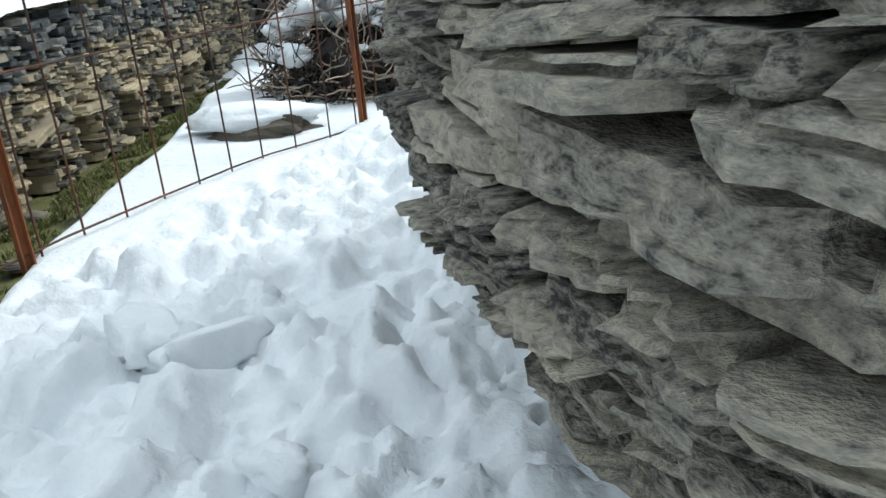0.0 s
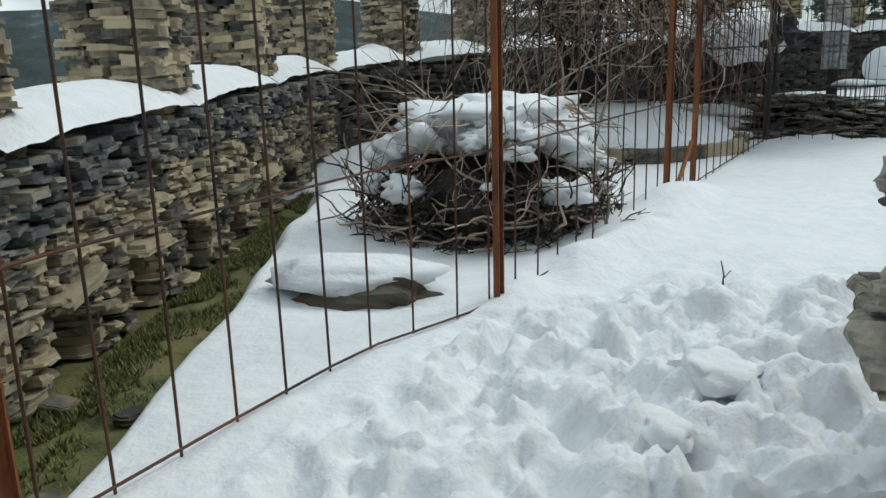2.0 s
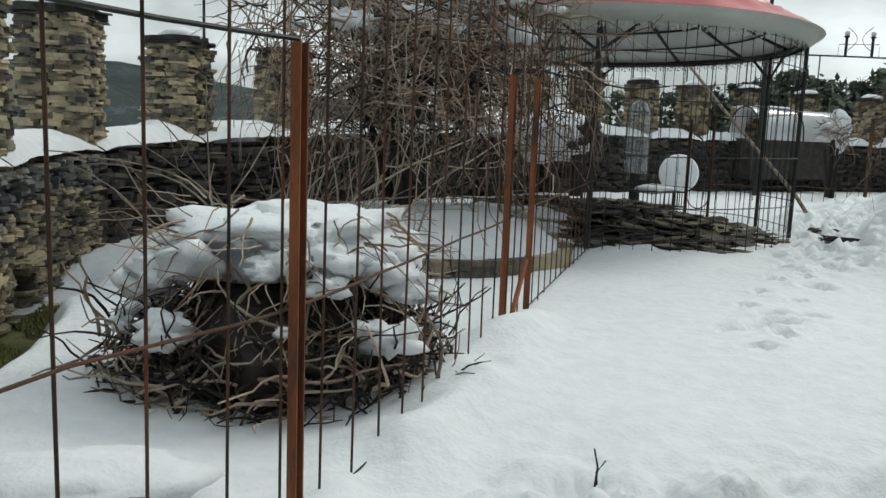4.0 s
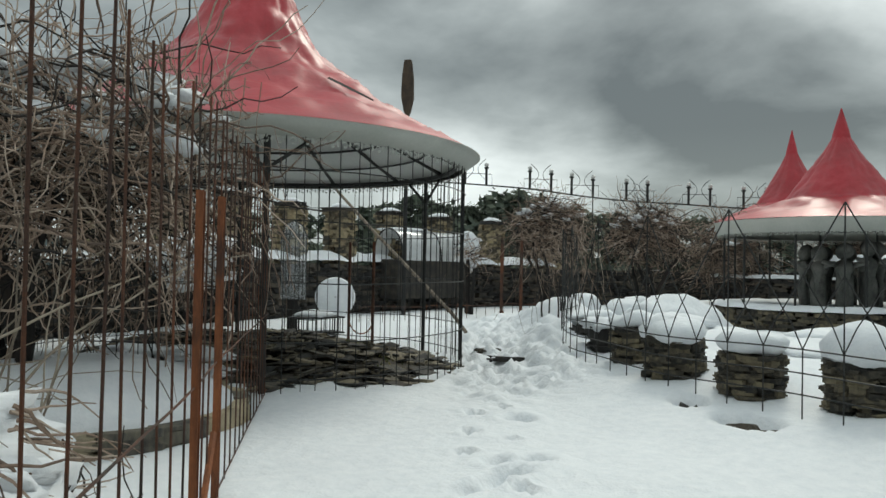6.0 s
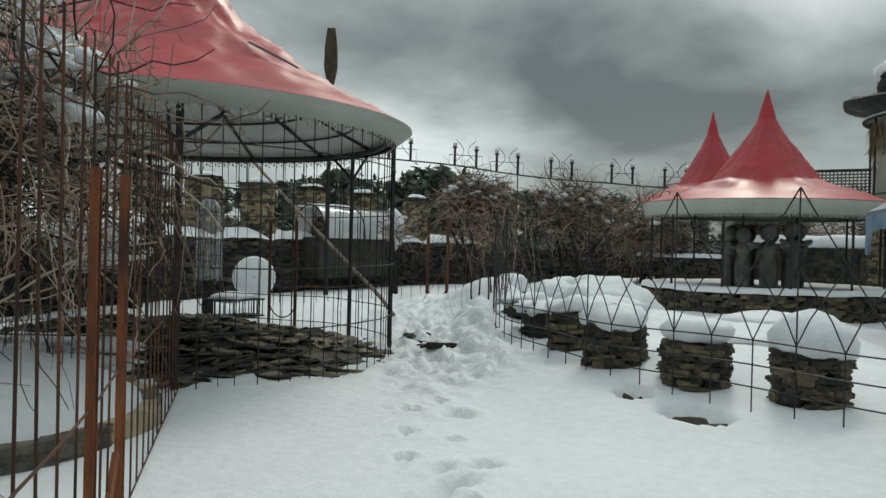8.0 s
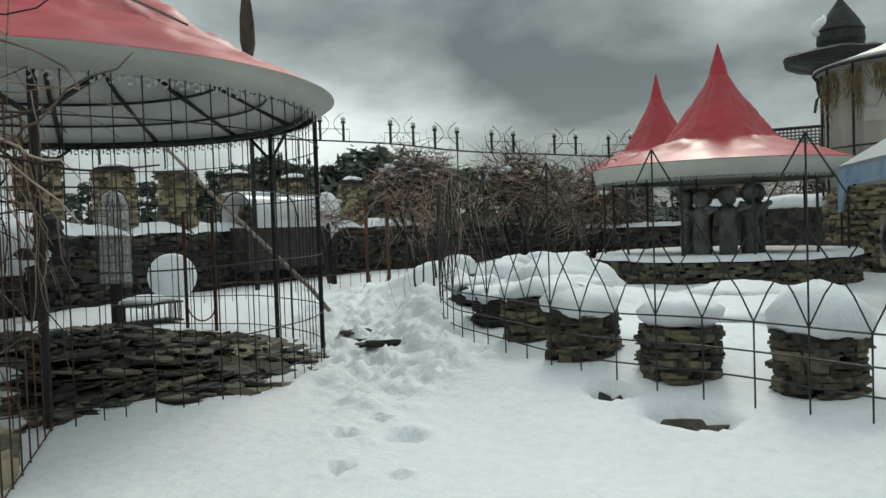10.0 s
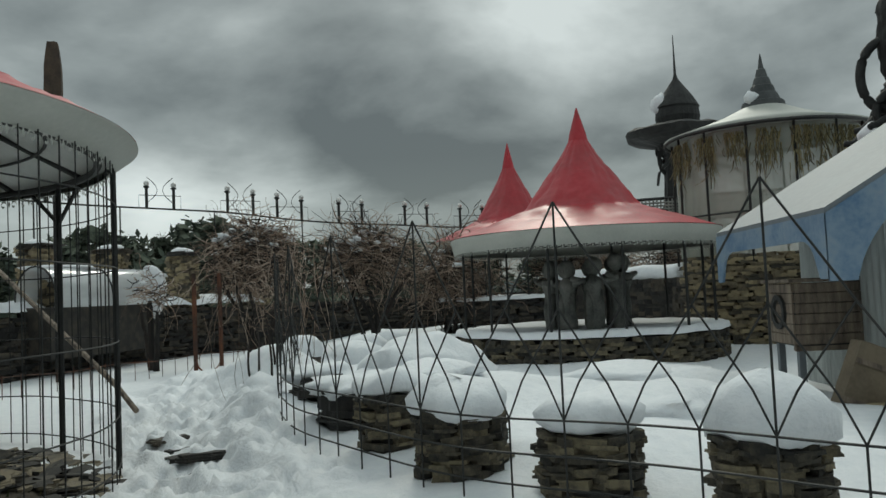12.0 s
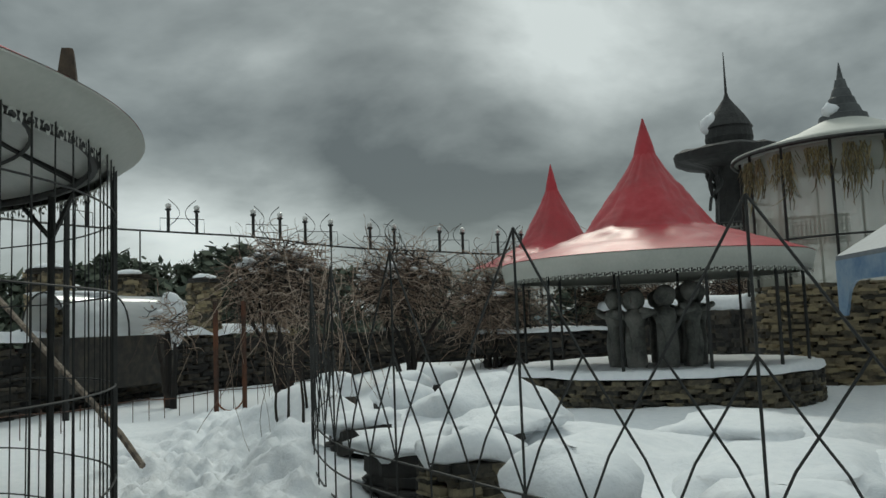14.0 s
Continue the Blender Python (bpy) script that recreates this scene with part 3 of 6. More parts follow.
# the round tower of heavy slate beside the path
LATER = []
TOWER, TOWER_R = (2.92, 1.95), 2.925
tower = thing("round_tower", "round dry-stone tower of heavy grey slate slabs", "tower", kind="structure")
# recessed near-black core, so that the gaps between slabs read as shaded
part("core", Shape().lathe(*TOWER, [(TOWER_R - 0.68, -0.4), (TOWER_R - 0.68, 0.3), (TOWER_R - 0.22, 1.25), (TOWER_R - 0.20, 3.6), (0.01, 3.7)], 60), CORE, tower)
rnd = random.Random(5)
ring = []
for i in range(0, 161):
    a = radians(100 + 160 * i / 160)
    ring.append((Vector((TOWER[0] + TOWER_R * math.cos(a), TOWER[1] + TOWER_R * math.sin(a), 0)), Vector((-math.sin(a), math.cos(a), 0))))
tower_stones = courses(ring, lambda s: 0.1, lambda s: 3.5, rnd, (0.026, 0.072), (0.12, 0.42), 0.32, jut=0.032, tilt=6, fill=(0.68, 1.0), bulge=lambda z: -0.50 * smooth01(1.3, 0.3, z))
tower_stones = [st for st in tower_stones if rnd.random() > 0.10]
LATER.append(lambda: lay(tower, tower_stones, SLABS, SLATE, (0.1, 1.2, 1.2), 300))

# the parapet: a stone wall that curves round the whole garden
PARAPET = [(-2.75, -3.0), (-2.70, 3.0), (-2.68, 7.0), (-2.70, 10.0), (-2.62, 12.0), (-2.2, 13.6), (-1.3, 15.2), (0.0, 16.9), (1.6, 18.4), (3.4, 19.6), (5.3, 20.6), (7.4, 21.5),
           (9.8, 22.5), (12.6, 23.5), (16.5, 24.2), (20.5, 23.8), (25.0, 21.8), (29.5, 18.0), (32.5, 13.0)]
curve = along(PARAPET, 0.05)


def parapet_top(s):
    return 1.30 + 0.026 * min(max(s - 5.0, 0), 12) + 0.035 * max(0, min(s - 17, 10))


def parapet_foot(s):
    return 0.08 + 0.02 * min(s, 20)


wall_west = thing("wall_west", "curving parapet wall of thin stacked slate with snow on top", "stone wall", kind="structure")
split = 300
near_curve, far_curve = curve[:split + 1], curve[split:]
HOLES = [(3.0 + y, 0.17, 0.42) for y in (2.85, 3.7, 4.55, 5.4, 6.25, 7.15, 8.05, 8.95, 9.9)]


def strip_wall(shape, pts, foot, top, inner, outer, start=0.0):
    """A plain thick wall along pts from foot to top."""
    vs, fs = [], []
    for i, (p, d) in enumerate(pts):
        s = start + 0.05 * i
        side = Vector((d.y, -d.x, 0))
        for off, z in ((inner, foot(s)), (inner, top(s)), (-outer, top(s)), (-outer, foot(s) - 0.6)):
            q = p + side * off
            vs.append((q.x, q.y, z))
    for i in range(len(pts) - 1):
        for k in range(4):
            fs.append((4 * i + k, 4 * i + 4 + k, 4 * i + 4 + (k + 1) % 4, 4 * i + (k + 1) % 4))
    fs += [(0, 1, 2, 3), tuple(4 * (len(pts) - 1) + k for k in (3, 2, 1, 0))]
    return shape.add(vs, fs)


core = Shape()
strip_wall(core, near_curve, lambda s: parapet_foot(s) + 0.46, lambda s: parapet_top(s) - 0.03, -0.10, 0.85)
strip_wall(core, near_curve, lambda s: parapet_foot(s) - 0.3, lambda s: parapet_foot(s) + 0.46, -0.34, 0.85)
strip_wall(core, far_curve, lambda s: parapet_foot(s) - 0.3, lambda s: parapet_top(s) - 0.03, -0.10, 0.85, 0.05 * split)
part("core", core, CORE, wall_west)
near_stones = courses(near_curve, parapet_foot, parapet_top, random.Random(8), (0.022, 0.048), (0.08, 0.26), 0.26, holes=HOLES, jut=0.03, tilt=6)
far_stones = courses(far_curve, lambda s: parapet_foot(s + 0.05 * split), lambda s: parapet_top(s + 0.05 * split), random.Random(9), (0.055, 0.10), (0.25, 0.6), 0.28, jut=0.03)
wet_line = [st for st in near_stones if st[0].translation.z > parapet_top(st[0].translation.y + 3.0) - 0.33 + 0.24 * noise.noise(st[0].translation * 1.1)]
dry_line = [st for st in near_stones if st not in wet_line]
LATER.append(lambda: lay(wall_west, dry_line, SMALL, WALLSTONE, (-2.6, 5.6, 0.9), 180))
LATER.append(lambda: lay(wall_west, wet_line, SMALL, WETSTONE, (-2.6, 5.6, 0.9), 120, rest_label="more dark wet stones of the upper courses"))
rest = Shape()
for m, k in far_stones:
    rest.placed(SMALL[k % len(SMALL)], m)
part("stonework", rest, DARKWALL, wall_west, "dark wet stacked slate of the far stretch", kind="stuff")
lintels = random.Random(2)
for hc, hw, hh in HOLES:
    p, d = curve[int(hc / 0.05)]
    turn = math.degrees(math.atan2(d.y, d.x))
    zf = parapet_foot(hc)
    for sgn in (-1, 1):
        for c in range(7):
            jamb = Shape().placed(SMALL[(c * 3 + sgn) % len(SMALL)], pose(p.x + d.x * sgn * (hw + 0.06) - 0.17, p.y + d.y * sgn * (hw + 0.06), zf + 0.03 + 0.06 * c, 0, 0, turn + 90)
                                  @ Matrix.Diagonal((0.36, 0.14, 0.066, 1)))
            part("jamb_stone", jamb, WALLSTONE, wall_west)
    slab = Shape().placed(BIG[int(hc * 7) % 16], pose(p.x + 0.03, p.y, zf + hh + 0.02, 0, lintels.uniform(-14, 4), turn) @ Matrix.Diagonal((0.44, 0.22, 0.055, 1)))
    part("lintel", slab, WALLSTONE, wall_west)

# piers on the parapet
PIER_S = []
pier_pts = [(-2.72, 0.2), (-2.70, 2.6), (-2.70, 5.0), (-2.68, 7.3), (-2.70, 9.7), (-2.6, 12.2), (-1.75, 14.4), (-0.45, 16.4), (1.3, 18.1), (3.1, 19.45), (4.75, 20.3),
            (6.4, 21.0), (8.1, 21.75), (9.87, 22.5), (11.87, 23.25), (13.95, 23.8), (16.3, 24.15), (18.8, 24.05)]
rp = random.Random(21)
for i, (px, py) in enumerate(pier_pts):
    best = min(range(len(curve)), key=lambda k: (curve[k][0].x - px) ** 2 + (curve[k][0].y - py) ** 2)
    p, d = curve[best]
    side = Vector((d.y, -d.x, 0))
    p = p - side * 0.40
    zb = parapet_top(0.05 * best) - 0.06
    PIER_S.append(0.05 * best)
    turn = math.degrees(math.atan2(d.y, d.x))
    far = i > 9
    high, half = (1.42 if not far else 1.45) + rp.uniform(-0.05, 0.05), (0.31 if i < 8 else 0.28)
    pier = thing("stone_pier", "square pier of stacked tan and grey slate on the parapet", "stone pier", group="piers along the parapet")
    pier.matrix_basis = pose(p.x, p.y, zb, 0, 0, turn)
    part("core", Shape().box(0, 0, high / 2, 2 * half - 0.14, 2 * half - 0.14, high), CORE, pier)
    pcs, z = [], 0.0
    t0, t1 = ((0.03, 0.065) if 1 <= i <= 7 else (0.05, 0.09))
    while z < high - 0.02:
        h = rp.uniform(t0, t1)
        for q in range(4):
            u = -half
            while u < half - 0.04:
                w = min(rp.uniform(0.14, 0.36), half + 0.05 - u)
                m = pose(0, 0, 0, 0, 0, 90 * q) @ pose(u + w / 2, -half + 0.08 + rp.uniform(-0.025, 0.025), z + h / 2, 0, rp.uniform(-4, 4), rp.uniform(-4, 4))
                pcs.append((m @ Matrix.Diagonal((w * 1.05, 0.22, h * 1.2, 1)), rp.randrange(100)))
                u += w
        z += h
    mat = WALLSTONE if i < 8 else OCHRE
    if 2 <= i <= 4:
        lay(pier, pcs, SMALL, mat, (p.x + 1, p.y, 2), 120)
        pier_rest = None
    else:
        sh = Shape()
        for m, k in pcs:
            sh.placed(SMALL[k % len(SMALL)], m)
        part("stonework", sh, mat, pier, kind="stuff")
    capst = Shape().placed(BIG[i % 16], pose(0, 0, high + 0.05) @ Matrix.Diagonal((0.72, 0.72, 0.12, 1)))
    part("cap_stone", capst, DARKWALL, pier)
    if i > 4:
        part("snow_cap", Shape().blob(0, 0, high + 0.10, 0.30, 0.30, 0.13, i, 0.2, 14, high + 0.06), SNOW, pier, smooth=True)

# snow lying on the parapet between the piers
for i in range(len(PIER_S) - 1):
    s0, s1 = PIER_S[i] + 0.02, PIER_S[i + 1] - 0.02
    n = max(6, int((s1 - s0) / 0.08))
    vs, fs, m = [], [], 11
    for k in range(n + 1):
        s = s0 + (s1 - s0) * k / n
        idx = min(int(s / 0.05), len(curve) - 1)
        p, d = curve[idx]
        side = Vector((d.y, -d.x, 0))
        endf = 0.6 + 0.4 * min(1, min(k, n - k) / 6.0) ** 0.7
        full = (0.29 + 0.05 * noise.noise(Vector((s * 1.1, 0, i)))) * (1.0 if s < 17 else 1.25)
        for j in range(m):
            u = j / (m - 1)
            across = 0.06 + 0.06 * noise.noise(Vector((s * 2.0, 5, 0))) - 0.82 * u
            bulge = max(0.0, math.sin(math.pi * min(1, max(0, u * 0.94 + 0.03)))) ** 0.45
            q = p + side * across
            vs.append((q.x, q.y, parapet_top(s) - 0.035 + full * bulge * endf + 0.02 * noise.noise(Vector((s * 5, u * 4, 1)))))
    for k in range(n):
        for j in range(m - 1):
            fs.append((k * m + j, k * m + j + 1, (k + 1) * m + j + 1, (k + 1) * m + j))
    solid("snow_bank", Shape().add(vs, fs), SNOW, "smooth snow lying on top of the parapet", "snow", "snow on the parapet", smooth=True)

# grass at the wall foot
gr = random.Random(3)
tuft = Shape()
for _ in range(13000):
    y = gr.uniform(1.5, 10.5)
    x = -2.62 + abs(gr.gauss(0, 0.2))
    if noise.noise(Vector((x * 3, y * 2.2, 0))) < -0.12 or x > -2.0:
        continue
    z = 0.10 + 0.022 * y
    for _ in range(3):
        a, h = gr.uniform(0, 6.28), gr.uniform(0.015, 0.055)
        dx, dy = math.cos(a), math.sin(a)
        tuft.add([(x - dy * 0.005, y + dx * 0.005, z), (x + dy * 0.005, y - dx * 0.005, z), (x + dx * h * 0.7, y + dy * h * 0.7, z + h)], [(0, 1, 2)])
solid("grass", tuft, GRASS, "low green and straw grass at the wall foot", "grass", kind="stuff")
rubble = random.Random(31)
for i in range(14):
    y, x = rubble.uniform(1.8, 5.0), rubble.uniform(-2.6, -2.15)
    s = Shape().placed(BIG[i], pose(x, y, 0.13 + 0.022 * y, 0, rubble.uniform(-8, 8), rubble.uniform(0, 180)) @ Matrix.Diagonal((rubble.uniform(0.1, 0.24), 0.12, 0.04, 1)))
    solid("fallen_stone", s, WALLSTONE, "small fallen slate lying on the soil", "stone", "fallen stones")

# blocks of broken snow beside the path
for x, y, w, l, h, turn, tilt in ((-1.08, 2.75, 0.22, 0.34, 0.15, 35, 14), (-0.78, 2.62, 0.17, 0.44, 0.15, -35, -16), (0.38, 4.75, 0.36, 0.32, 0.14, 20, 8), (-1.72, 2.3, 0.18, 0.17, 0.15, 10, 5),
                                 (-0.45, 1.9, 0.16, 0.2, 0.1, 60, 10), (0.05, 4.3, 0.2, 0.22, 0.1, 10, 12)):
    d = chunk_data(int(abs(x * 100) + y * 10))
    s = Shape().placed(d, pose(x, y, snow_height(x, y) + 0.02, tilt / 2, tilt, turn) @ Matrix.Diagonal((w, l, h, 1)))
    solid("snow_block", s, SNOW, "angular chunk of packed snow on the trodden path", "snow block", "broken snow blocks", smooth=True)


# ---- the rebar fence ----
FENCE = [(-2.55, 2.2), (-1.905, 3.596), (-1.77, 3.93), (-1.10, 5.14), (-0.53, 5.78), (0.86, 8.26), (1.26, 9.04), (2.98, 12.2)]
fence = thing("rebar_fence", "rusty rebar fence with orange-brown steel posts", "fence")


def fence_low(y):
    return 0.45 + 0.022 * (y - 4.0)


rf = random.Random(44)
pts = along(FENCE, 0.272)
for k, (p, d) in enumerate(pts):
    lean = rf.uniform(-0.012, 0.012)
    zl = fence_low(p.y)
    top = 2.75 + 0.02 * (p.y - 5) + rf.uniform(-0.05, 0.05)
    low = zl - rf.uniform(0.12, 0.22)
    part("bar", Shape().tube([(p.x, p.y, low), (p.x + lean, p.y + lean * 0.6, (low + top) / 2), (p.x + lean * 1.5, p.y, top)], 0.0058, 6), RUSTBAR, fence)
for z, name in ((0.0, "rail"), (0.80, "rail"), (1.70, "rail")):
    line = along(FENCE if z < 1.5 else FENCE[:5], 0.3)
    line.append((Vector((*(FENCE[-1] if z < 1.5 else FENCE[4]), 0)), None))
    part(name, Shape().tube([(p.x + 0.012, p.y - 0.008, fence_low(p.y) + z + 0.012 * noise.noise(Vector((p.y * 2, z, 0)))) for p, d in line], 0.006 if z < 1.5 else 0.009, 6),
         RUSTBAR if z < 1.5 else DARKBAR, fence)
for x, y, z0, z1, w in ((-1.905, 3.596, 0.05, 2.3, 0.06), (-0.53, 5.75, 0.2, 2.17, 0.055), (0.86, 8.26, 0.3, 2.30, 0.07), (1.26, 9.04, 0.3, 2.34, 0.07)):
    turn = math.degrees(math.atan2(2.5, 1.4))
    c, q = math.cos(radians(turn)), math.sin(radians(turn))
    outline = [(-w / 2, 0.0), (w / 2, 0.0), (w / 2, -0.036), (w / 2 - 0.007, -0.036), (w / 2 - 0.007, -0.007), (-w / 2 + 0.007, -0.007), (-w / 2 + 0.007, -0.036), (-w / 2, -0.036)]
    rings = [(x + u * c - v * q, y + u * q + v * c, z) for z in (z0, z1) for u, v in outline]
    post = Shape().add(rings, [(k, (k + 1) % 8, 8 + (k + 1) % 8, 8 + k) for k in range(8)] + [(8, 9, 10, 11, 12, 13, 14, 15)])
    part("post", post, RUST, fence, "rusty orange steel channel post")
part("brace", Shape().tube([(0.93, 8.38, 0.42), (1.24, 8.98, 0.95)], 0.02, 5), RUST, fence, "slanting rusty steel brace")

twig = thing("twig", "dry forked twig sticking out of the snow", "twig")
for dx0, dy0, high in ((0.0, 0.0, 0.17), (0.02, 0.01, 0.10)):
    x, y = 0.75 + dx0, 6.13 + dy0
    part("stem", Shape().tube([(x, y, snow_height(x, y) - 0.05), (x + 0.012 - dx0, y, snow_height(x, y) + high * 0.5), (x - 0.008 + 2 * dx0, y, snow_height(x, y) + high)], 0.006, 5, 0.6), DARKBRUSH, twig)

# snow-covered boulder that sticks out under the fence
rock = thing("boulder", "brown boulder capped with snow beside the fence", "rock")
part("rock", Shape().blob(-1.27, 5.90, 0.45, 0.40, 0.17, 0.16, 4, 0.45, 26), DARKWALL, rock)
part("snow_cap", Shape().blob(-1.33, 6.02, 0.57, 0.50, 0.27, 0.10, 7, 0.3, 24), SNOW, rock, smooth=True)


# ---- brush and vines ----
def wander(rnd, start, direction, length, steps, curl, droop=0.0):
    p, d = Vector(start), Vector(direction).normalized()
    out = [tuple(p)]
    for _ in range(steps):
        d = (d + Vector((rnd.uniform(-1, 1), rnd.uniform(-1, 1), rnd.uniform(-1, 1))) * curl + Vector((0, 0, -droop))).normalized()
        p = p + d * (length / steps)
        out.append(tuple(p))
    return out


def brush_pile(cx, cy, cz, rx, ry, high):
    rnd = random.Random(7)
    pile = thing("brush_pile", "dark heap of cut branches capped with snow", "brush pile")
    for k in range(5):
        sh = Shape()
        for _ in range(420):
            a, u = rnd.uniform(0, 6.28), rnd.uniform(0.2, 1) ** 0.5
            z = cz + rnd.uniform(0.0, high * 0.72) * (1.1 - 0.5 * u)
            p = (cx + rx * u * math.cos(a), cy + ry * u * math.sin(a), z)
            sh.tube(wander(rnd, p, (-0.6 * math.cos(a) + rnd.uniform(-1, 1), -0.6 * math.sin(a) + rnd.uniform(-1, 1), rnd.uniform(-0.3, 0.6)), rnd.uniform(0.25, 0.65), 6, 0.45), rnd.uniform(0.004, 0.013), 4, 0.4)
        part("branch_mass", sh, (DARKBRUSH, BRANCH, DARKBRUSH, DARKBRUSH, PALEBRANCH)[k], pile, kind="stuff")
    sh = Shape()
    for _ in range(190):
        a = rnd.uniform(0, 6.28)
        p = (cx + rx * 0.6 * math.cos(a), cy + ry * 0.6 * math.sin(a), cz + rnd.uniform(high * 0.5, high * 1.06))
        sh.tube(wander(rnd, p, (math.cos(a), math.sin(a), rnd.uniform(-0.5, 0.5)), rnd.uniform(0.2, 0.6), 6, 0.42, 0.1), rnd.uniform(0.004, 0.009), 4, 0.3)
    part("twig_mass", sh, BRANCH, pile, kind="stuff")
    # solid near-black blob added for the shade deep between the branches
    part("heart", Shape().blob(cx, cy, cz + high * 0.28, rx * 0.70, ry * 0.70, high * 0.40, 3, 0.45, 22), DARKBRUSH, pile, "near-black filler for the shade inside the heap")
    for k in range(80):
        a, u = rnd.uniform(0, 6.28), rnd.uniform(0, 1) ** 0.6
        dome = cz + high * (1 - 0.5 * u ** 3)
        r = rnd.uniform(0.05, 0.15) * (1.15 - 0.4 * u)
        part("snow_pad", Shape().blob(cx + rx * 0.9 * u * math.cos(a), cy + ry * 0.9 * u * math.sin(a), dome - 0.05, r * 1.35, r * 1.25, r * 0.7, k, 0.75, 14), SNOW, pile, smooth=True)
    part("snow_pad", Shape().blob(cx + 0.1, cy + 0.15, cz + high * 0.86, rx * 0.68, ry * 0.62, 0.20, 77, 0.6, 30), SNOW, pile, smooth=True)
    return pile


brush_pile(-0.58, 7.65, 0.27, 1.0, 0.84, 1.15)


def vine(name, label, cx, cy, z_ground, z_low, z_high, r, count, seed, snow=10, canes=0, thick=1.0, group=""):
    rnd = random.Random(seed)
    tree = thing(name, label, "vine", group=group)
    for k in range(4):
        a = rnd.uniform(0, 6.28)
        st = (cx + 0.12 * math.cos(a), cy + 0.12 * math.sin(a), z_ground - 0.1)
        part("trunk", Shape().tube(wander(rnd, st, (0.25 * math.cos(a), 0.25 * math.sin(a), 1), (z_low + z_high) / 2 - z_ground, 9, 0.18), 0.055 * thick, 7, 0.4), DARKBRUSH, tree)
    mid = Vector((cx, cy, (z_low + z_high) / 2))
    hz = (z_high - z_low) / 2
    for k in range(3):
        sh = Shape()
        for _ in range(count // 3):
            d = Vector((rnd.gauss(0, 1), rnd.gauss(0, 1), rnd.gauss(0.1, 1))).normalized()
            u = rnd.uniform(0.15, 1.0)
            p = mid + Vector((d.x * r * u, d.y * r * u, d.z * hz * u))
            tang = Vector((-d.y, d.x, rnd.uniform(-0.7, 0.5))) * rnd.choice((-1, 1)) + d * rnd.uniform(-0.3, 0.5)
            sh.tube(wander(rnd, p, tang, rnd.uniform(0.5, 1.6) * (r / 1.6), 9, 0.52, 0.05), rnd.uniform(0.004, 0.011) * thick, 4, 0.4)
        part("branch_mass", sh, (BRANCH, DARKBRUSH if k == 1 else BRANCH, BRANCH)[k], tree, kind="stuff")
    if canes:
        sh = Shape()
        for _ in range(canes):
            a, u = rnd.uniform(0, 6.28), rnd.uniform(0.5, 1.05)
            p = (cx + r * u * math.cos(a), cy + r * u * math.sin(a), z_low + rnd.uniform(0.3, 1.0) * (z_high - z_low))
            sh.tube(wander(rnd, p, (rnd.uniform(-0.5, 0.5), rnd.uniform(-0.5, 0.5), -1), rnd.uniform(0.5, 1.5), 8, 0.22, 0.1), rnd.uniform(0.003, 0.007), 4, 0.5)
        part("shoot_mass", sh, BRANCH, tree, "thin reddish shoots hanging down", kind="stuff")
    for k in range(snow):
        a, u = rnd.uniform(0, 6.28), rnd.uniform(0.1, 0.75)
        z = mid.z + hz * (1 - u * u) ** 0.5 * rnd.uniform(0.2, 0.75)
        q = rnd.uniform(0.05, 0.13) * (min(r, 1.5) / 1.5)
        part("snow_pad", Shape().blob(cx + r * u * math.cos(a), cy + r * u * math.sin(a), z, q * 1.7, q * 1.2, q * 0.7, k + seed, 0.8, 12), SNOW, tree, smooth=True)
    return tree


vine("grape_vine", "large tangled bare grape vine over a round stone bed", 0.85, 12.1, 0.7, 1.3, 4.1, 1.95, 1150, 17, 60, 360, 1.3)
canes = thing("dry_canes", "clump of pale dry arching canes behind the brush heap", "dry plant")
rcn = random.Random(71)
for k in range(46):
    bx0, by0 = rcn.uniform(-1.5, 0.5), rcn.uniform(9.6, 11.4)
    part("cane", Shape().tube(wander(rcn, (bx0, by0, 0.45), (rcn.uniform(-0.6, 0.8), rcn.uniform(-0.8, 0.2), 1.4), rcn.uniform(1.2, 2.7), 12, 0.16, 0.07), rcn.uniform(0.006, 0.014), 5, 0.35), PALEBRANCH, canes)
planter = thing("round_planter", "round bed edged with brown stone and filled with snow", "planter")
rimp = random.Random(61)
for i in range(22):
    a = radians(360 * i / 22)
    m = pose(0.9 + 1.6 * math.cos(a), 12.0 + 1.6 * math.sin(a), 0.62, 0, rimp.uniform(-4, 4), math.degrees(a) + 90) @ Matrix.Diagonal((0.50, 0.2, 0.20, 1))
    part("edge_stone", Shape().placed(BIG[i % 16], m), WALLSTONE, planter)
part("snow_fill", Shape().lathe(0.9, 12.0, [(1.58, 0.56), (1.54, 0.74), (1.3, 0.90), (0.8, 1.06), (0.02, 1.1)], 40,
                               wobble=lambda a, r, z: (r + 0.05 * noise.noise(Vector((a * 2, z, 0))), z + 0.06 * noise.noise(Vector((r * math.cos(a) * 2, r * math.sin(a) * 2, 3))))), SNOW, planter, smooth=True)

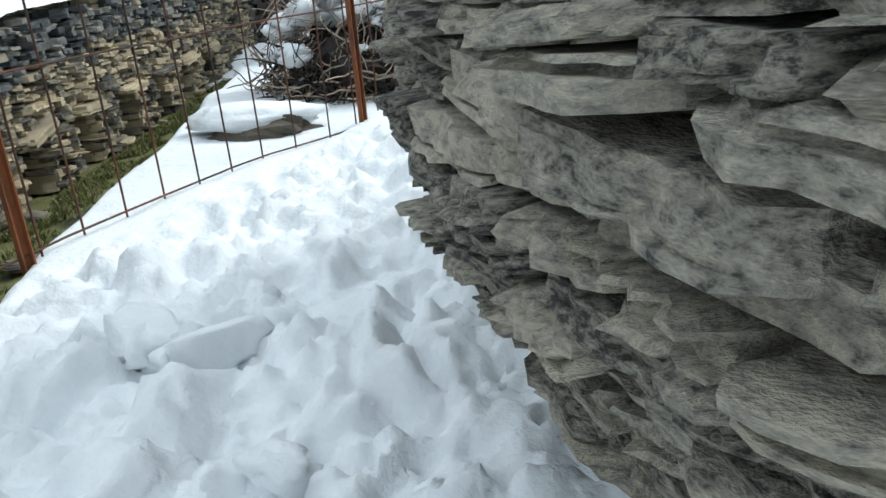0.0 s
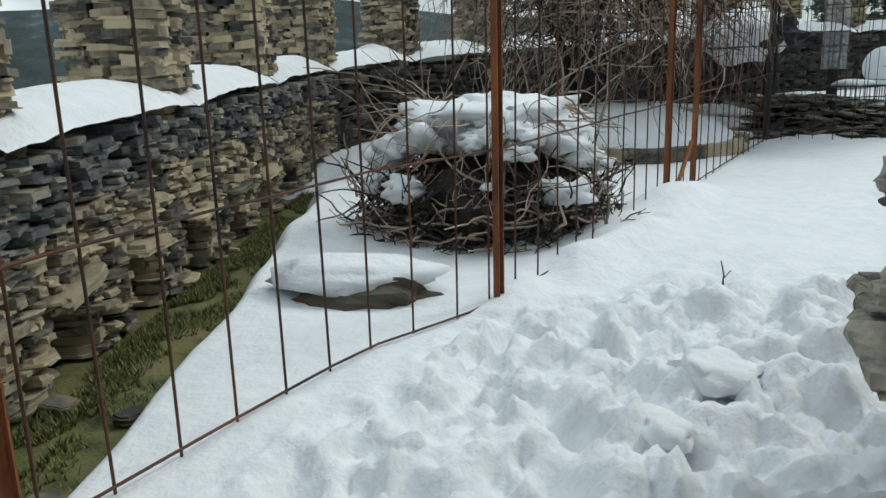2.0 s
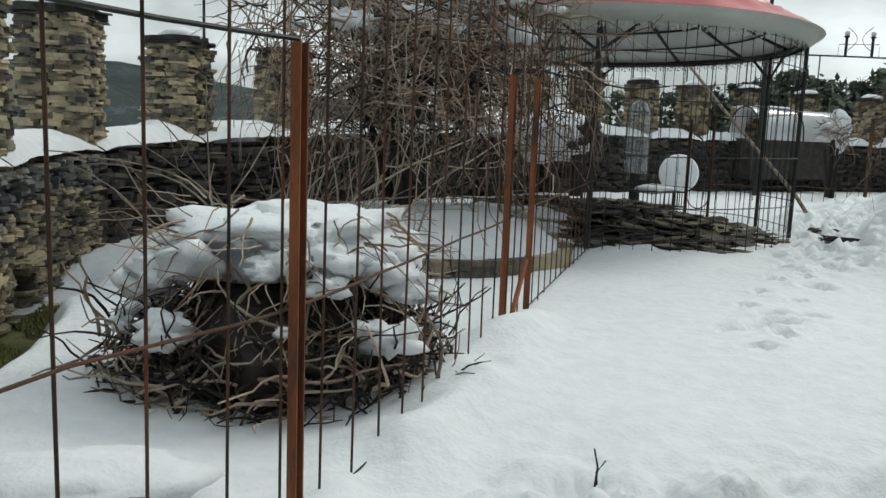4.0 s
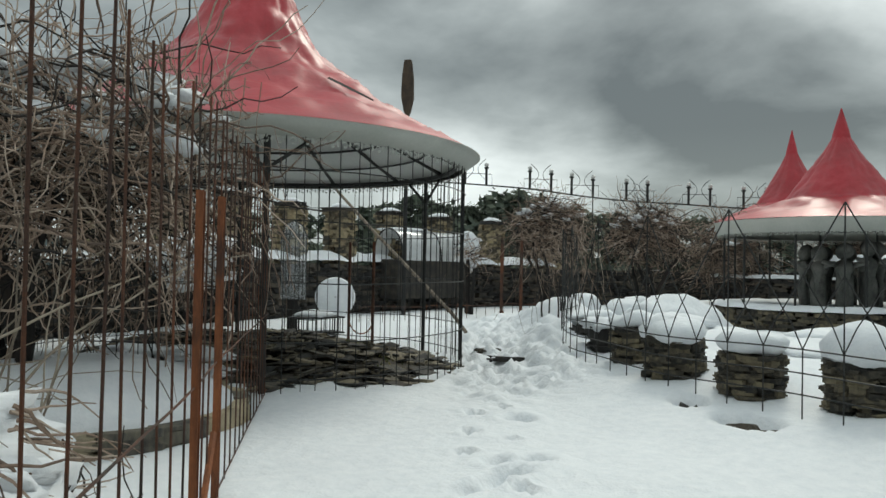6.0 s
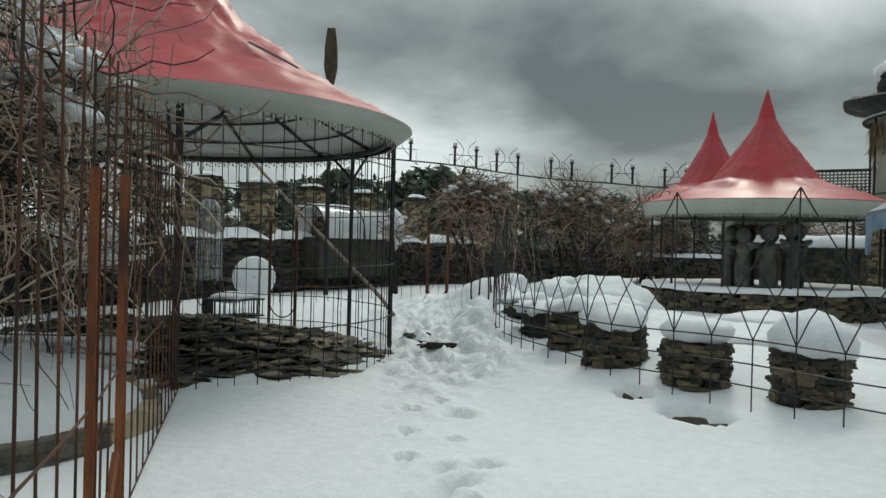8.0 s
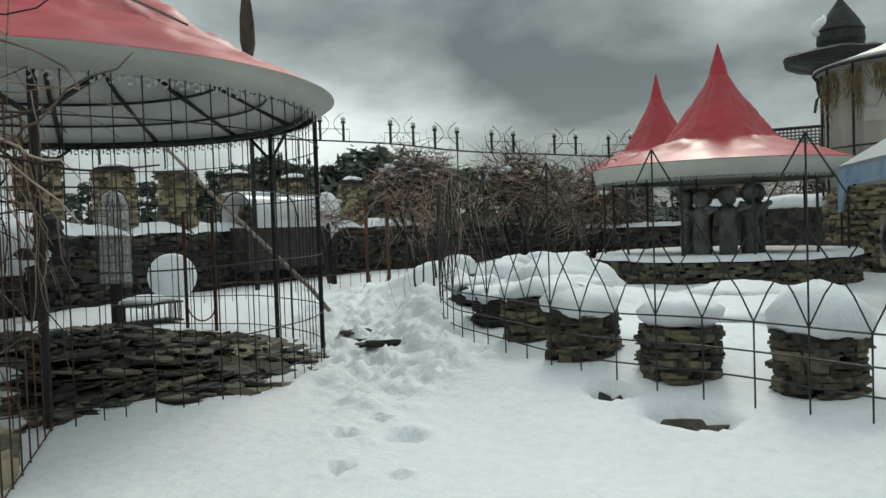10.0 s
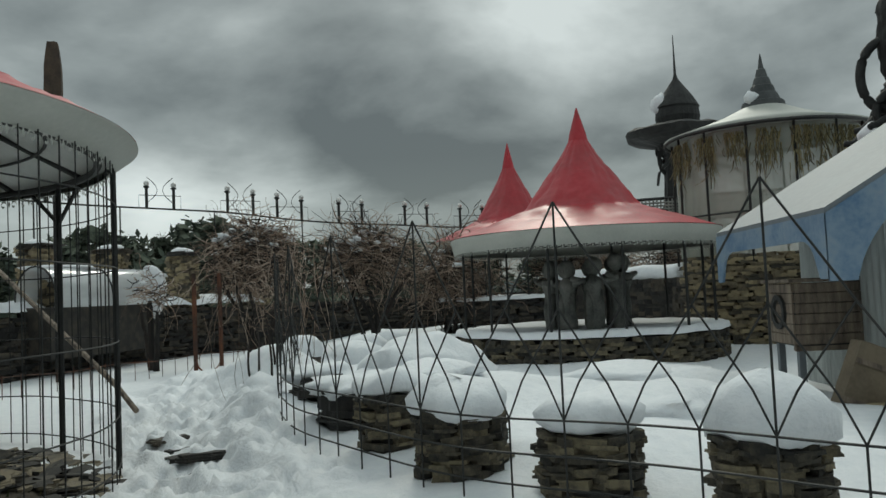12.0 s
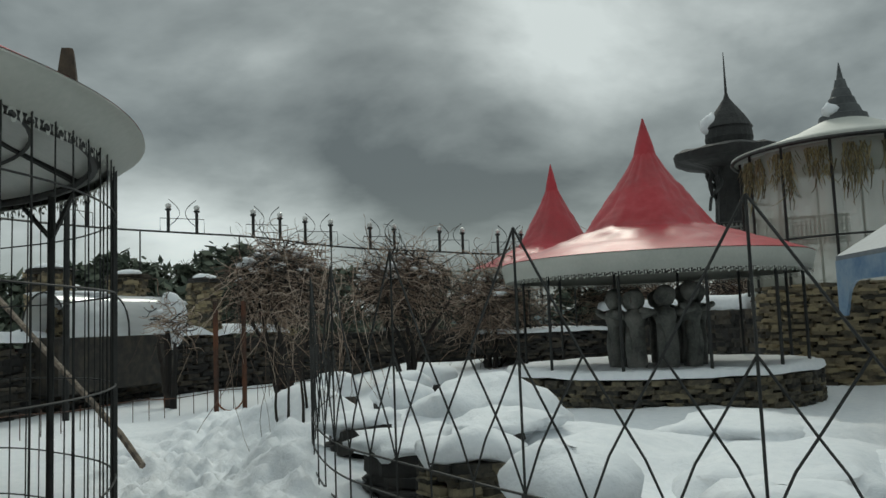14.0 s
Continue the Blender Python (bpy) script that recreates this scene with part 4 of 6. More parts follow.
# ---- the red-roofed gazebo ----
def fringe(shape, cx, cy, r, z, n, size):
    """A row of small scrolls with drops between them, cut from sheet metal, hanging below z."""
    for i in range(n):
        a0 = 2 * math.pi * i / n

        def at(u, w):
            a = a0 + u / r
            return (cx + r * math.cos(a), cy + r * math.sin(a), z + w - size * 0.30)
        arc = []
        for k in range(8):
            t = math.pi * (1.0 - k / 4.2)
            q = size * (0.34 - 0.02 * k)
            arc.append((math.cos(t) * q, math.sin(t) * q - size * 0.05))
        for (u0, w0), (u1, w1) in zip(arc, arc[1:]):
            shape.add([at(u0, w0 - 0.011), at(u1, w1 - 0.011), at(u1, w1 + 0.011), at(u0, w0 + 0.011)], [(0, 1, 2, 3)])
        u = size * 0.52
        shape.add([at(u - size * 0.13, 0.0), at(u, -size * 0.34), at(u + size * 0.13, 0.0), at(u, size * 0.36)], [(0, 1, 2, 3)])


def red_roof(parent, cx, cy, profile, band, r_band, dents, seed, fr_n, fr_size, n=64, flare=0.05):
    """A bell-shaped red sheet roof over a white band with a cut fringe."""
    def dent(a, r, z):
        v = Vector((math.cos(a) * r * 2.1, math.sin(a) * r * 2.1, seed * 3.0))
        k = dents * (noise.noise(v) + 0.7 * abs(noise.noise(v * 2.0 + Vector((4, 0, 0)))) + 0.5 * abs(noise.noise(v * 4.2)) + 0.3 * abs(noise.noise(v * 8.5))) * min(1, r / 0.6)
        seam = -0.012 * dents / 0.04 * abs(math.cos(a * 7)) ** 8
        fade = min(1.0, max(0.0, (profile[0][0] - r) / 0.45))
        return r + (k * 0.6 + seam) * fade, z + k * 0.8 * fade
    dense = []
    for (r0, z0), (r1, z1) in zip(profile, profile[1:]):
        for k in range(8):
            t = k / 8
            dense.append((r0 + (r1 - r0) * t, z0 + (z1 - z0) * t))
    dense.append(profile[-1])
    part("roof", Shape().lathe(cx, cy, dense, n * 2, wobble=dent), RED, parent, "glossy dented red sheet-metal roof", smooth=True)
    b = Shape().lathe(cx, cy, [(r_band - 0.02, band[0]), (r_band, band[0] - 0.002), (r_band + flare * 0.55, (band[0] + band[1]) / 2), (r_band + flare, band[1] - 0.016), (r_band + flare - 0.012, band[1] + 0.004), (r_band - 0.06, band[1] + 0.006)], n * 2)
    part("eave_band", b, WHITE, parent, "white sheet-metal eave band", smooth=True)
    f = Shape()
    fringe(f, cx, cy, r_band, band[0], fr_n, fr_size)
    part("fringe", f, WHITE, parent, "white cut-out scroll fringe", kind="stuff")


gx, gy = GAZEBO
gazebo = thing("gazebo", "round cage-like gazebo with a dented red bell roof", "gazebo")
ROOF = [(3.255, 3.472), (2.55, 3.79), (1.95, 4.13), (1.42, 4.50), (1.0, 4.88), (0.70, 5.35), (0.44, 5.95), (0.22, 6.5), (0.02, 7.0)]
red_roof(gazebo, gx, gy, ROOF, (3.29, 3.47), 3.04, 0.075, 2, 132, 0.125, 64, 0.22)
ta, tb = radians(-84), radians(-77)
tear = Shape()
tear_pts = []
for k in range(7):
    u = k / 6
    a, r = ta + (tb - ta) * u, 1.95 + 0.55 * u
    z = 4.13 - 0.31 * u + 0.10
    w = 0.05 * math.sin(math.pi * (0.15 + 0.85 * u)) + 0.004
    tear_pts += [(gx + (r + w * 0.4) * math.cos(a - w / r), gy + (r + w * 0.4) * math.sin(a - w / r), z), (gx + r * math.cos(a + w / r), gy + r * math.sin(a + w / r), z + 0.02)]
tear.add(tear_pts, [(2 * k, 2 * k + 1, 2 * k + 3, 2 * k + 2) for k in range(6)])
part("tear", tear, CORE, gazebo, "dark torn slit in the red sheet")
part("lining", Shape().lathe(gx, gy, [(3.02, 3.36), (2.45, 3.60), (1.8, 3.96), (1.25, 4.35), (0.1, 4.6)], 64), LINING, gazebo, "pale grey underside of the roof", smooth=True)
part("ring_beam", Shape().tube([(gx + 2.92 * math.cos(radians(a)), gy + 2.92 * math.sin(radians(a)), 3.34) for a in range(0, 365, 5)], 0.035, 6), DARKBAR, gazebo)
part("ring_beam", Shape().tube([(gx + 2.05 * math.cos(radians(a)), gy + 2.05 * math.sin(radians(a)), 3.78) for a in range(0, 365, 5)], 0.02, 5), DARKBAR, gazebo)
part("ring_beam", Shape().tube([(gx + 2.5 * math.cos(radians(a)), gy + 2.5 * math.sin(radians(a)), 3.55) for a in range(0, 365, 5)], 0.016, 5), DARKBAR, gazebo)
for k in range(14):
    a = radians(12 + 360 * k / 14)
    c, s = math.cos(a), math.sin(a)
    part("rafter", Shape().tube([(gx + 2.98 * c, gy + 2.98 * s, 3.35), (gx + 1.9 * c, gy + 1.9 * s, 3.86), (gx + 1.2 * c, gy + 1.2 * s, 4.36)], 0.03, 5), DARKBAR, gazebo)
for a in (-4, -108.5, 70, 150):
    c, s = math.cos(radians(a)), math.sin(radians(a))
    r = 2.92
    roof_post = part("post", Shape().tube([(gx + r * c, gy + r * s, 0.4), (gx + r * c, gy + r * s, 3.32)], 0.040 if a < -100 else 0.030, 8), DARKBAR, gazebo, "dark steel roof post")
    for sgn in (-1, 1):
        q = radians(a + sgn * 9)
        part("bracket", Shape().tube([(gx + r * c, gy + r * s, 2.95), (gx + r * math.cos(q), gy + r * math.sin(q), 3.28)], 0.022, 5), DARKBAR, roof_post)
rg = random.Random(70)
for k in range(92):
    a = radians(360 * k / 92 + rg.uniform(-0.8, 0.8))
    r = GAZEBO_R
    x, y = gx + r * math.cos(a), gy + r * math.sin(a)
    zb = snow_height(x, y) - 0.1
    thick = 0.026 if k == 84 else rg.choice((0.005, 0.0055, 0.0065))
    w = rg.uniform(-0.015, 0.015)
    part("bar", Shape().tube([(x, y, zb), (x + w, y + w, 1.9), (x, y, 3.36)], thick, 5), DARKBAR, gazebo)
for z in (0.72, 1.12, 1.75, 2.4, 2.95):
    zz = z
    part("hoop", Shape().tube([(gx + (GAZEBO_R + 0.01) * math.cos(radians(t)), gy + (GAZEBO_R + 0.01) * math.sin(radians(t)), zz + 0.02 * noise.noise(Vector((t * 0.05, z, 0)))) for t in range(0, 364, 4)], 0.007, 5), DARKBAR, gazebo)
solid("leaning_pole", Shape().tube([(9.15, 22.2, 3.88), (8.6, 19.3, 2.66), (7.97, 15.6, 1.12), (7.88, 15.1, 0.85)], 0.036, 7, 0.9), WOOD, "grey wooden pole leaning behind the gazebo", "pole")
for (x, y) in ((6.60, 16.85), (6.67, 16.15)):
    part("inner_post", Shape().tube([(x, y, 0.6), (x, y, 2.35)], 0.026, 6), RUSTBAR, gazebo, "short rusty steel post")
part("loop", Shape().tube([(6.635 - 0.035 * math.cos(t * 0.314), 16.5 + 0.34 * math.cos(t * 0.314), 1.0 - 0.25 * math.sin(t * 0.314)) for t in range(0, 11)], 0.012, 5), RUST, gazebo)

# the heap of broken slate inside
heap = thing("slate_bed", "low bed of broken slate chips inside the gazebo", "slate heap")
def bed_height(r):
    return 0.54 + 0.34 * smooth01(2.95, 0.9, r)
part("soil", Shape().lathe(gx, gy, [(2.92, 0.25), (2.90, 0.53), (2.3, 0.63), (1.4, 0.78), (0.02, 0.85)], 40,
                          wobble=lambda a, r, z: (r, z + 0.03 * noise.noise(Vector((a * 3, r * 3, 0))))), SOIL, heap, smooth=True)
chips = []
rc = random.Random(90)
while len(chips) < 2800:
    x, y = rc.uniform(-2.9, 2.9), rc.uniform(-2.9, 2.9)
    r = math.hypot(x, y)
    if r > 2.88:
        continue
    if noise.noise(Vector((x * 0.9, y * 0.9, 4))) > 0.22:
        continue
    s = rc.choice((0.06, 0.08, 0.10, 0.12, 0.16, 0.22, 0.34))
    m = pose(gx + x, gy + y, bed_height(r) + rc.uniform(-0.015, 0.07), rc.gauss(0, 8), rc.gauss(0, 8), rc.uniform(0, 360))
    chips.append((m @ Matrix.Diagonal((s, s * rc.uniform(0.5, 0.9), rc.uniform(0.014, 0.036), 1)), rc.randrange(100)))
LATER.append(lambda: lay(heap, chips, SMALL, BEDSTONE, (4.9, 12.8, 0.6), 300, "slate_chip", "more broken slate chips"))
for k in range(30):
    a = radians(195 + 175 * k / 30)
    m = pose(gx + 2.93 * math.cos(a), gy + 2.93 * math.sin(a), 0.50, 0, rc.uniform(-3, 3), math.degrees(a) + 90) @ Matrix.Diagonal((0.42, 0.32, 0.15, 1))
    part("edge_stone", Shape().placed(BIG[k % 16], m), BEDSTONE if k % 3 else DARKWALL, heap)
for k in range(46):
    a, r = radians(rc.uniform(188, 244)), rc.uniform(1.5, 3.0)
    q = rc.uniform(0.10, 0.34)
    x, y = gx + r * math.cos(a), gy + r * math.sin(a)
    part("snow_patch", Shape().blob(x, y, bed_height(r) + 0.06, q * 1.3, q, 0.06, k, 0.5, 12), SNOW, heap, smooth=True)
for k in range(7):
    a, r = radians(rc.uniform(80, 180)), rc.uniform(2.0, 2.8)
    q = rc.uniform(0.2, 0.5)
    part("snow_patch", Shape().blob(gx + r * math.cos(a), gy + r * math.sin(a), bed_height(r) + 0.05, q * 1.3, q, 0.07, k + 60, 0.5, 14), SNOW, heap, smooth=True)

moss = Shape()
for _ in range(2600):
    x, y = rc.uniform(-2.6, 2.6), rc.uniform(-2.8, 0.5)
    r = math.hypot(x, y)
    if r > 2.8 or noise.noise(Vector((x * 0.9, y * 0.9, 4))) < 0.12:
        continue
    aa, hh = rc.uniform(0, 6.28), rc.uniform(0.02, 0.06)
    c, q = math.cos(aa), math.sin(aa)
    z = bed_height(r) + 0.01
    moss.add([(gx + x - q * 0.012, gy + y + c * 0.012, z), (gx + x + q * 0.012, gy + y - c * 0.012, z), (gx + x + c * hh * 0.6, gy + y + q * hh * 0.6, z + hh)], [(0, 1, 2)])
part("moss", moss, GRASS, heap, "straw and moss between the chips", kind="stuff")

# flat stepping stones beside the gazebo
for k, (x, y) in enumerate(((6.86, 12.62), (7.02, 12.93), (7.14, 13.24), (7.3, 13.58), (7.42, 13.95), (7.66, 14.35))):
    s = Shape().placed(BIG[k + 3], pose(x, y, snow_height(x, y) - 0.035, 0, 2, -30 + 9 * k) @ Matrix.Diagonal((0.36 + 0.05 * (k % 3), 0.17, 0.07, 1)))
    solid("stepping_stone", s, DARKWALL, "dark flat stone step showing through the snow", "stepping stone", "stone steps")

# ---- things behind the gazebo ----
lantern = thing("plastic_lantern", "tall clear plastic lantern cover on a wire frame", "lantern")
lx, ly = 6.2, 18.3
part("cover", Shape().lathe(lx, ly, [(0.25, 1.28), (0.25, 1.6), (0.24, 1.9), (0.25, 2.3), (0.24, 2.5), (0.17, 2.66), (0.06, 2.74), (0.01, 2.75)], 20), PLASTIC, lantern, smooth=True)
for k in range(8):
    a = radians(45 * k)
    part("wire", Shape().tube([(lx + r * math.cos(a), ly + r * math.sin(a), z) for r, z in ((0.26, 1.25), (0.255, 1.9), (0.25, 2.5), (0.17, 2.68), (0.02, 2.77))], 0.008, 4), DARKBAR, lantern)
for z in (1.28, 1.62, 2.0, 2.5):
    part("hoop", Shape().tube([(lx + 0.26 * math.cos(radians(t)), ly + 0.26 * math.sin(radians(t)), z) for t in range(0, 375, 15)], 0.007, 4), DARKBAR, lantern)
part("pedestal", Shape().box(lx, ly, 0.93, 0.14, 0.14, 0.72, 20, 0, 0.01), CORE, lantern, "dark stone post")
cage = thing("wire_crate", "low black wire crate with snow on its lid", "crate")
cx, cy = 6.45, 17.8
for k in range(11):
    part("bar", Shape().tube([(cx - 0.45 + 0.09 * k, cy - 0.2, 0.66), (cx - 0.45 + 0.09 * k, cy - 0.2, 0.96)], 0.01, 4), DARKBAR, cage)
for k in range(5):
    for sgn in (-1, 1):
        part("bar", Shape().tube([(cx + sgn * 0.45, cy - 0.2 + 0.1 * k, 0.66), (cx + sgn * 0.45, cy - 0.2 + 0.1 * k, 0.96)], 0.01, 4), DARKBAR, cage)
part("rim", Shape().box(cx, cy, 0.68, 0.96, 0.46, 0.025, 0, 0, 0.005), DARKBAR, cage)
for k in range(6):
    part("bar", Shape().tube([(cx - 0.45 + 0.18 * k, cy + 0.2, 0.66), (cx - 0.45 + 0.18 * k, cy + 0.2, 0.96)], 0.01, 4), DARKBAR, cage)
part("rim", Shape().box(cx, cy, 0.965, 0.96, 0.46, 0.03, 0, 0, 0.005), DARKBAR, cage)
part("snow_cap", Shape().blob(cx - 0.05, cy, 1.0, 0.42, 0.22, 0.10, 5, 0.2, 16), SNOW, cage, smooth=True)
disc = Shape().lathe(0, 0, [(0.02, -0.05), (0.38, -0.05), (0.42, 0.0), (0.38, 0.06), (0.02, 0.08)], 30)
dm = pose(7.6, 19.2, 1.27, 80, 0, -25)
disc.v = [tuple(dm @ Vector(v)) for v in disc.v]
solid("round_disc", disc, SNOW, "upright round disc crusted with snow", "disc", smooth=True)
black = thing("black_roots", "black root-like lump with snow in its hollows", "root stump")
part("stump", Shape().blob(5.5, 19.6, 1.9, 0.5, 0.35, 0.34, 9, 0.9, 22), IRON, black)
part("base", Shape().box(5.5, 19.85, 1.15, 0.2, 0.2, 0.95, 10, 0, 0.03), CORE, black)
part("snow_cap", Shape().blob(5.0, 20.0, 1.95, 1.15, 0.7, 0.55, 10, 0.25, 22), SNOW, black, smooth=True)

pole = thing("carved_pole", "tall dark wooden pole with a carved feather-like head", "pole")
px, py = 10.9, 21.6
part("shaft", Shape().tube([(px, py, 0.5), (px, py, 6.0)], 0.06, 8, 0.8), IRON, pole)
part("head", Shape().lathe(0, 0, [(0.02, 5.75), (0.10, 5.95), (0.17, 6.3), (0.16, 6.8), (0.12, 7.15), (0.10, 7.28)], 10, caps=True,
                          wobble=lambda a, r, z: (r * (0.7 + 0.5 * abs(math.cos(a * 2))), z)), BARK, pole)
for o in pole.children:
    if o.name.startswith("head"):
        o.location = (px, py, 0)

vault = thing("plastic_vault", "low clear plastic vault over a bed with sliding snow", "cold frame")
vx, vy = 12.3, 23.25
va = 18
vs = Shape()
pts2 = []
for j in range(9):
    for i in range(15):
        t = math.pi * i / 14
        pts2.append(tuple(pose(vx, vy - 0.15, 2.10, 0, 0, va) @ Vector((-1.25 + 3.5 * j / 8, -0.50 * math.cos(t), 0.85 * math.sin(t) ** 0.8))))
vs.add(pts2, [(j * 15 + i, j * 15 + i + 1, (j + 1) * 15 + i + 1, (j + 1) * 15 + i) for j in range(8) for i in range(14)])
part("cover", vs, VAULTSHEET, vault, "clear plastic sheet", smooth=True)
for j in (0, 4, 8):
    part("hoop", Shape().tube([tuple(pose(vx, vy - 0.15, 2.10, 0, 0, va) @ Vector((-1.25 + 3.5 * j / 8, -0.51 * math.cos(math.pi * i / 12), 0.86 * math.sin(math.pi * i / 12) ** 0.8))) for i in range(13)], 0.02, 5), DARKBAR, vault)
part("bed", Shape().box(vx + 0.48, vy + 0.1, 1.58, 3.5, 0.8, 1.08, va, 0, 0.03), DARKWALL, vault)
part("snow_cap", Shape().blob(vx - 0.4, vy - 0.1, 2.95, 0.85, 0.3, 0.07, 15, 0.3, 16), SNOW, vault, smooth=True)
part("snow_slide", Shape().blob(vx + 2.2, vy + 0.25, 2.42, 0.24, 0.42, 0.62, 16, 0.15, 20), SNOW, vault, smooth=True)

gate = thing("red_gate_frame", "two rusty brown steel posts of an open gateway", "gate")
for x, y in ((12.5, 19.6), (13.1, 19.55)):
    part("post", Shape().box(x, y, 1.6, 0.06, 0.06, 2.1, 10, 0, 0.005), RUSTBAR, gate)
part("foot_arc", Shape().tube([(12.5 + 0.3 - 0.3 * math.cos(t * 0.314), 19.58, 0.95 - 0.25 * math.sin(t * 0.314)) for t in range(11)], 0.015, 5), RUST, gate)

# low wire edging in front of the far wall
edging = thing("wire_edging", "low rusty wire edging in the snow", "fence")
for k in range(26):
    x, y = 8.6 + 0.32 * k, 19.9 + 0.02 * k
    part("bar", Shape().tube([(x, y, 0.5), (x, y, 1.05)], 0.008, 4), RUSTBAR, edging)
part("rail", Shape().tube([(8.6 + 0.32 * k, 19.9 + 0.02 * k, 1.0 + 0.02 * math.sin(k)) for k in range(26)], 0.008, 4), RUSTBAR, edging)

vine("wall_vine", "snow-flecked bare vine shrub before the parapet", 14.9, 20.4, 0.8, 2.0, 4.0, 1.15, 1700, 33, 50, 8, 1.3, "vines before the parapet")
vine("wall_vine", "dark bare vine shrub with thick snow pads", 17.9, 19.6, 0.8, 2.1, 3.9, 1.25, 1700, 35, 50, 8, 1.3, "vines before the parapet")
vine("wall_vine", "low thin bare vine shrub before the parapet", 12.9, 21.3, 0.8, 1.7, 2.9, 0.6, 130, 36, 5, 6, 1.3, "vines before the parapet")
vine("wall_vine", "tangle of bare stems at the garden fence end", 9.9, 15.0, 0.8, 1.2, 2.9, 0.8, 100, 37, 0, 45, 0.4, "vines before the parapet")
vine("wall_vine", "dark thicket of bare vines behind the red pavilion", 21.3, 19.2, 0.8, 1.4, 3.7, 1.7, 900, 38, 16, 60, 1.6, "vines before the parapet")
vine("wall_vine", "dark thicket of bare vines behind the red pavilion", 24.6, 16.6, 0.8, 1.2, 3.9, 1.8, 900, 39, 12, 60, 1.7, "vines before the parapet")
vine("wall_vine", "dark thicket of bare vines behind the red pavilion", 26.4, 13.9, 0.8, 1.2, 3.9, 1.8, 900, 41, 8, 60, 1.7, "vines before the parapet")

# ---- the lantern rail ----
RAIL = [(-4.6, 2.0, 3.95), (-4.3, 9.5, 4.0), (-3.1, 13.4, 4.05), (-1.2, 16.3, 4.1), (2.0, 19.4, 4.3), (6.0, 22.6, 4.55), (11.0, 26.0, 4.8), (15.0, 27.4, 4.95), (17.7, 27.0, 4.95), (19.0, 25.7, 4.8),
        (20.9, 24.8, 4.6), (22.0, 23.7, 4.45), (23.8, 22.8, 4.4), (25.4, 21.6, 4.3), (27.5, 19.5, 4.25)]
rail_pts = along(RAIL, 0.4)
rail = thing("lantern_rail", "thin dark steel rail on posts carrying small lanterns", "rail")
part("bar", Shape().tube([tuple(p) for p, d in rail_pts], 0.028, 5), DARKBAR, rail)
for k in range(0, len(rail_pts), 7):
    p = rail_pts[k][0]
    part("post", Shape().tube([(p.x, p.y, -1.0), tuple(p)], 0.022, 5), DARKBAR, rail)
spots = [(-4.1, 10.6), (-3.0, 13.5), (-1.9, 15.3), (0.3, 17.8), (3.3, 20.5), (6.9, 23.3), (11.2, 26.1), (14.6, 27.3), (17.6, 26.9), (19.3, 25.5), (20.9, 24.8), (22.4, 23.5), (24.2, 22.5), (26.0, 21.0)]
first = None
for sxx, syy in spots:
    k = min(range(len(rail_pts)), key=lambda i: (rail_pts[i][0].x - sxx) ** 2 + (rail_pts[i][0].y - syy) ** 2)
    for off in (-1, 1):
        p = rail_pts[max(0, min(k + off, len(rail_pts) - 1))][0]
        if first is None:
            first = thing("rail_lantern", "slim dark lantern post with a small white globe", "lantern", group="lanterns on the rail")
            part("stem", Shape().tube([(0, 0, 0), (0, 0, 0.62)], 0.045, 8), DARKBAR, first)
            collar = part("collar", Shape().lathe(0, 0, [(0.02, 0.58), (0.085, 0.62), (0.085, 0.66), (0.02, 0.67)], 10), DARKBAR, first)
            part("globe", Shape().blob(0, 0, 0.74, 0.085, 0.085, 0.085, 0, 0.0, 12), GLOBE, collar, smooth=True)
            first.matrix_basis = pose(p.x, p.y, p.z)
        else:
            copy_thing(first, pose(p.x, p.y, p.z))
    p, d = rail_pts[min(k, len(rail_pts) - 1)]
    scroll = Shape()
    for sg in (-1, 1):
        scroll.tube([(p.x + d.x * sg * (0.38 - 0.30 * math.sin(t * 0.35)), p.y + d.y * sg * (0.38 - 0.30 * math.sin(t * 0.35)), p.z + 0.18 + 0.085 * t) for t in range(10)], 0.011, 4)
    scroll.tube([(p.x - d.x * 0.62, p.y - d.y * 0.62, p.z), (p.x - d.x * 0.62, p.y - d.y * 0.62, p.z + 0.4), (p.x + d.x * 0.62, p.y + d.y * 0.62, p.z + 0.4), (p.x + d.x * 0.62, p.y + d.y * 0.62, p.z)], 0.011, 4)
    part("scrollwork", scroll, DARKBAR, rail, kind="stuff")

# ---- the open garden: lattice fence, stools, tents ----
lattice = thing("lattice_fence", "curved dark wire fence with pointed arches", "fence")
fine = along(GARDEN, 0.01)
y_first = min(range(len(fine)), key=lambda k: abs(fine[k][0].y - 7.83))


def lat(d, z):
    """A point of the fence d metres along it from the spire nearest to the shed."""
    k = max(0, min(int(y_first + d / 0.01), len(fine) - 1))
    return Vector((fine[k][0].x, fine[k][0].y, z))


def rail_z(d):
    return 1.27 + 0.012 * math.sin(d * 2.3)


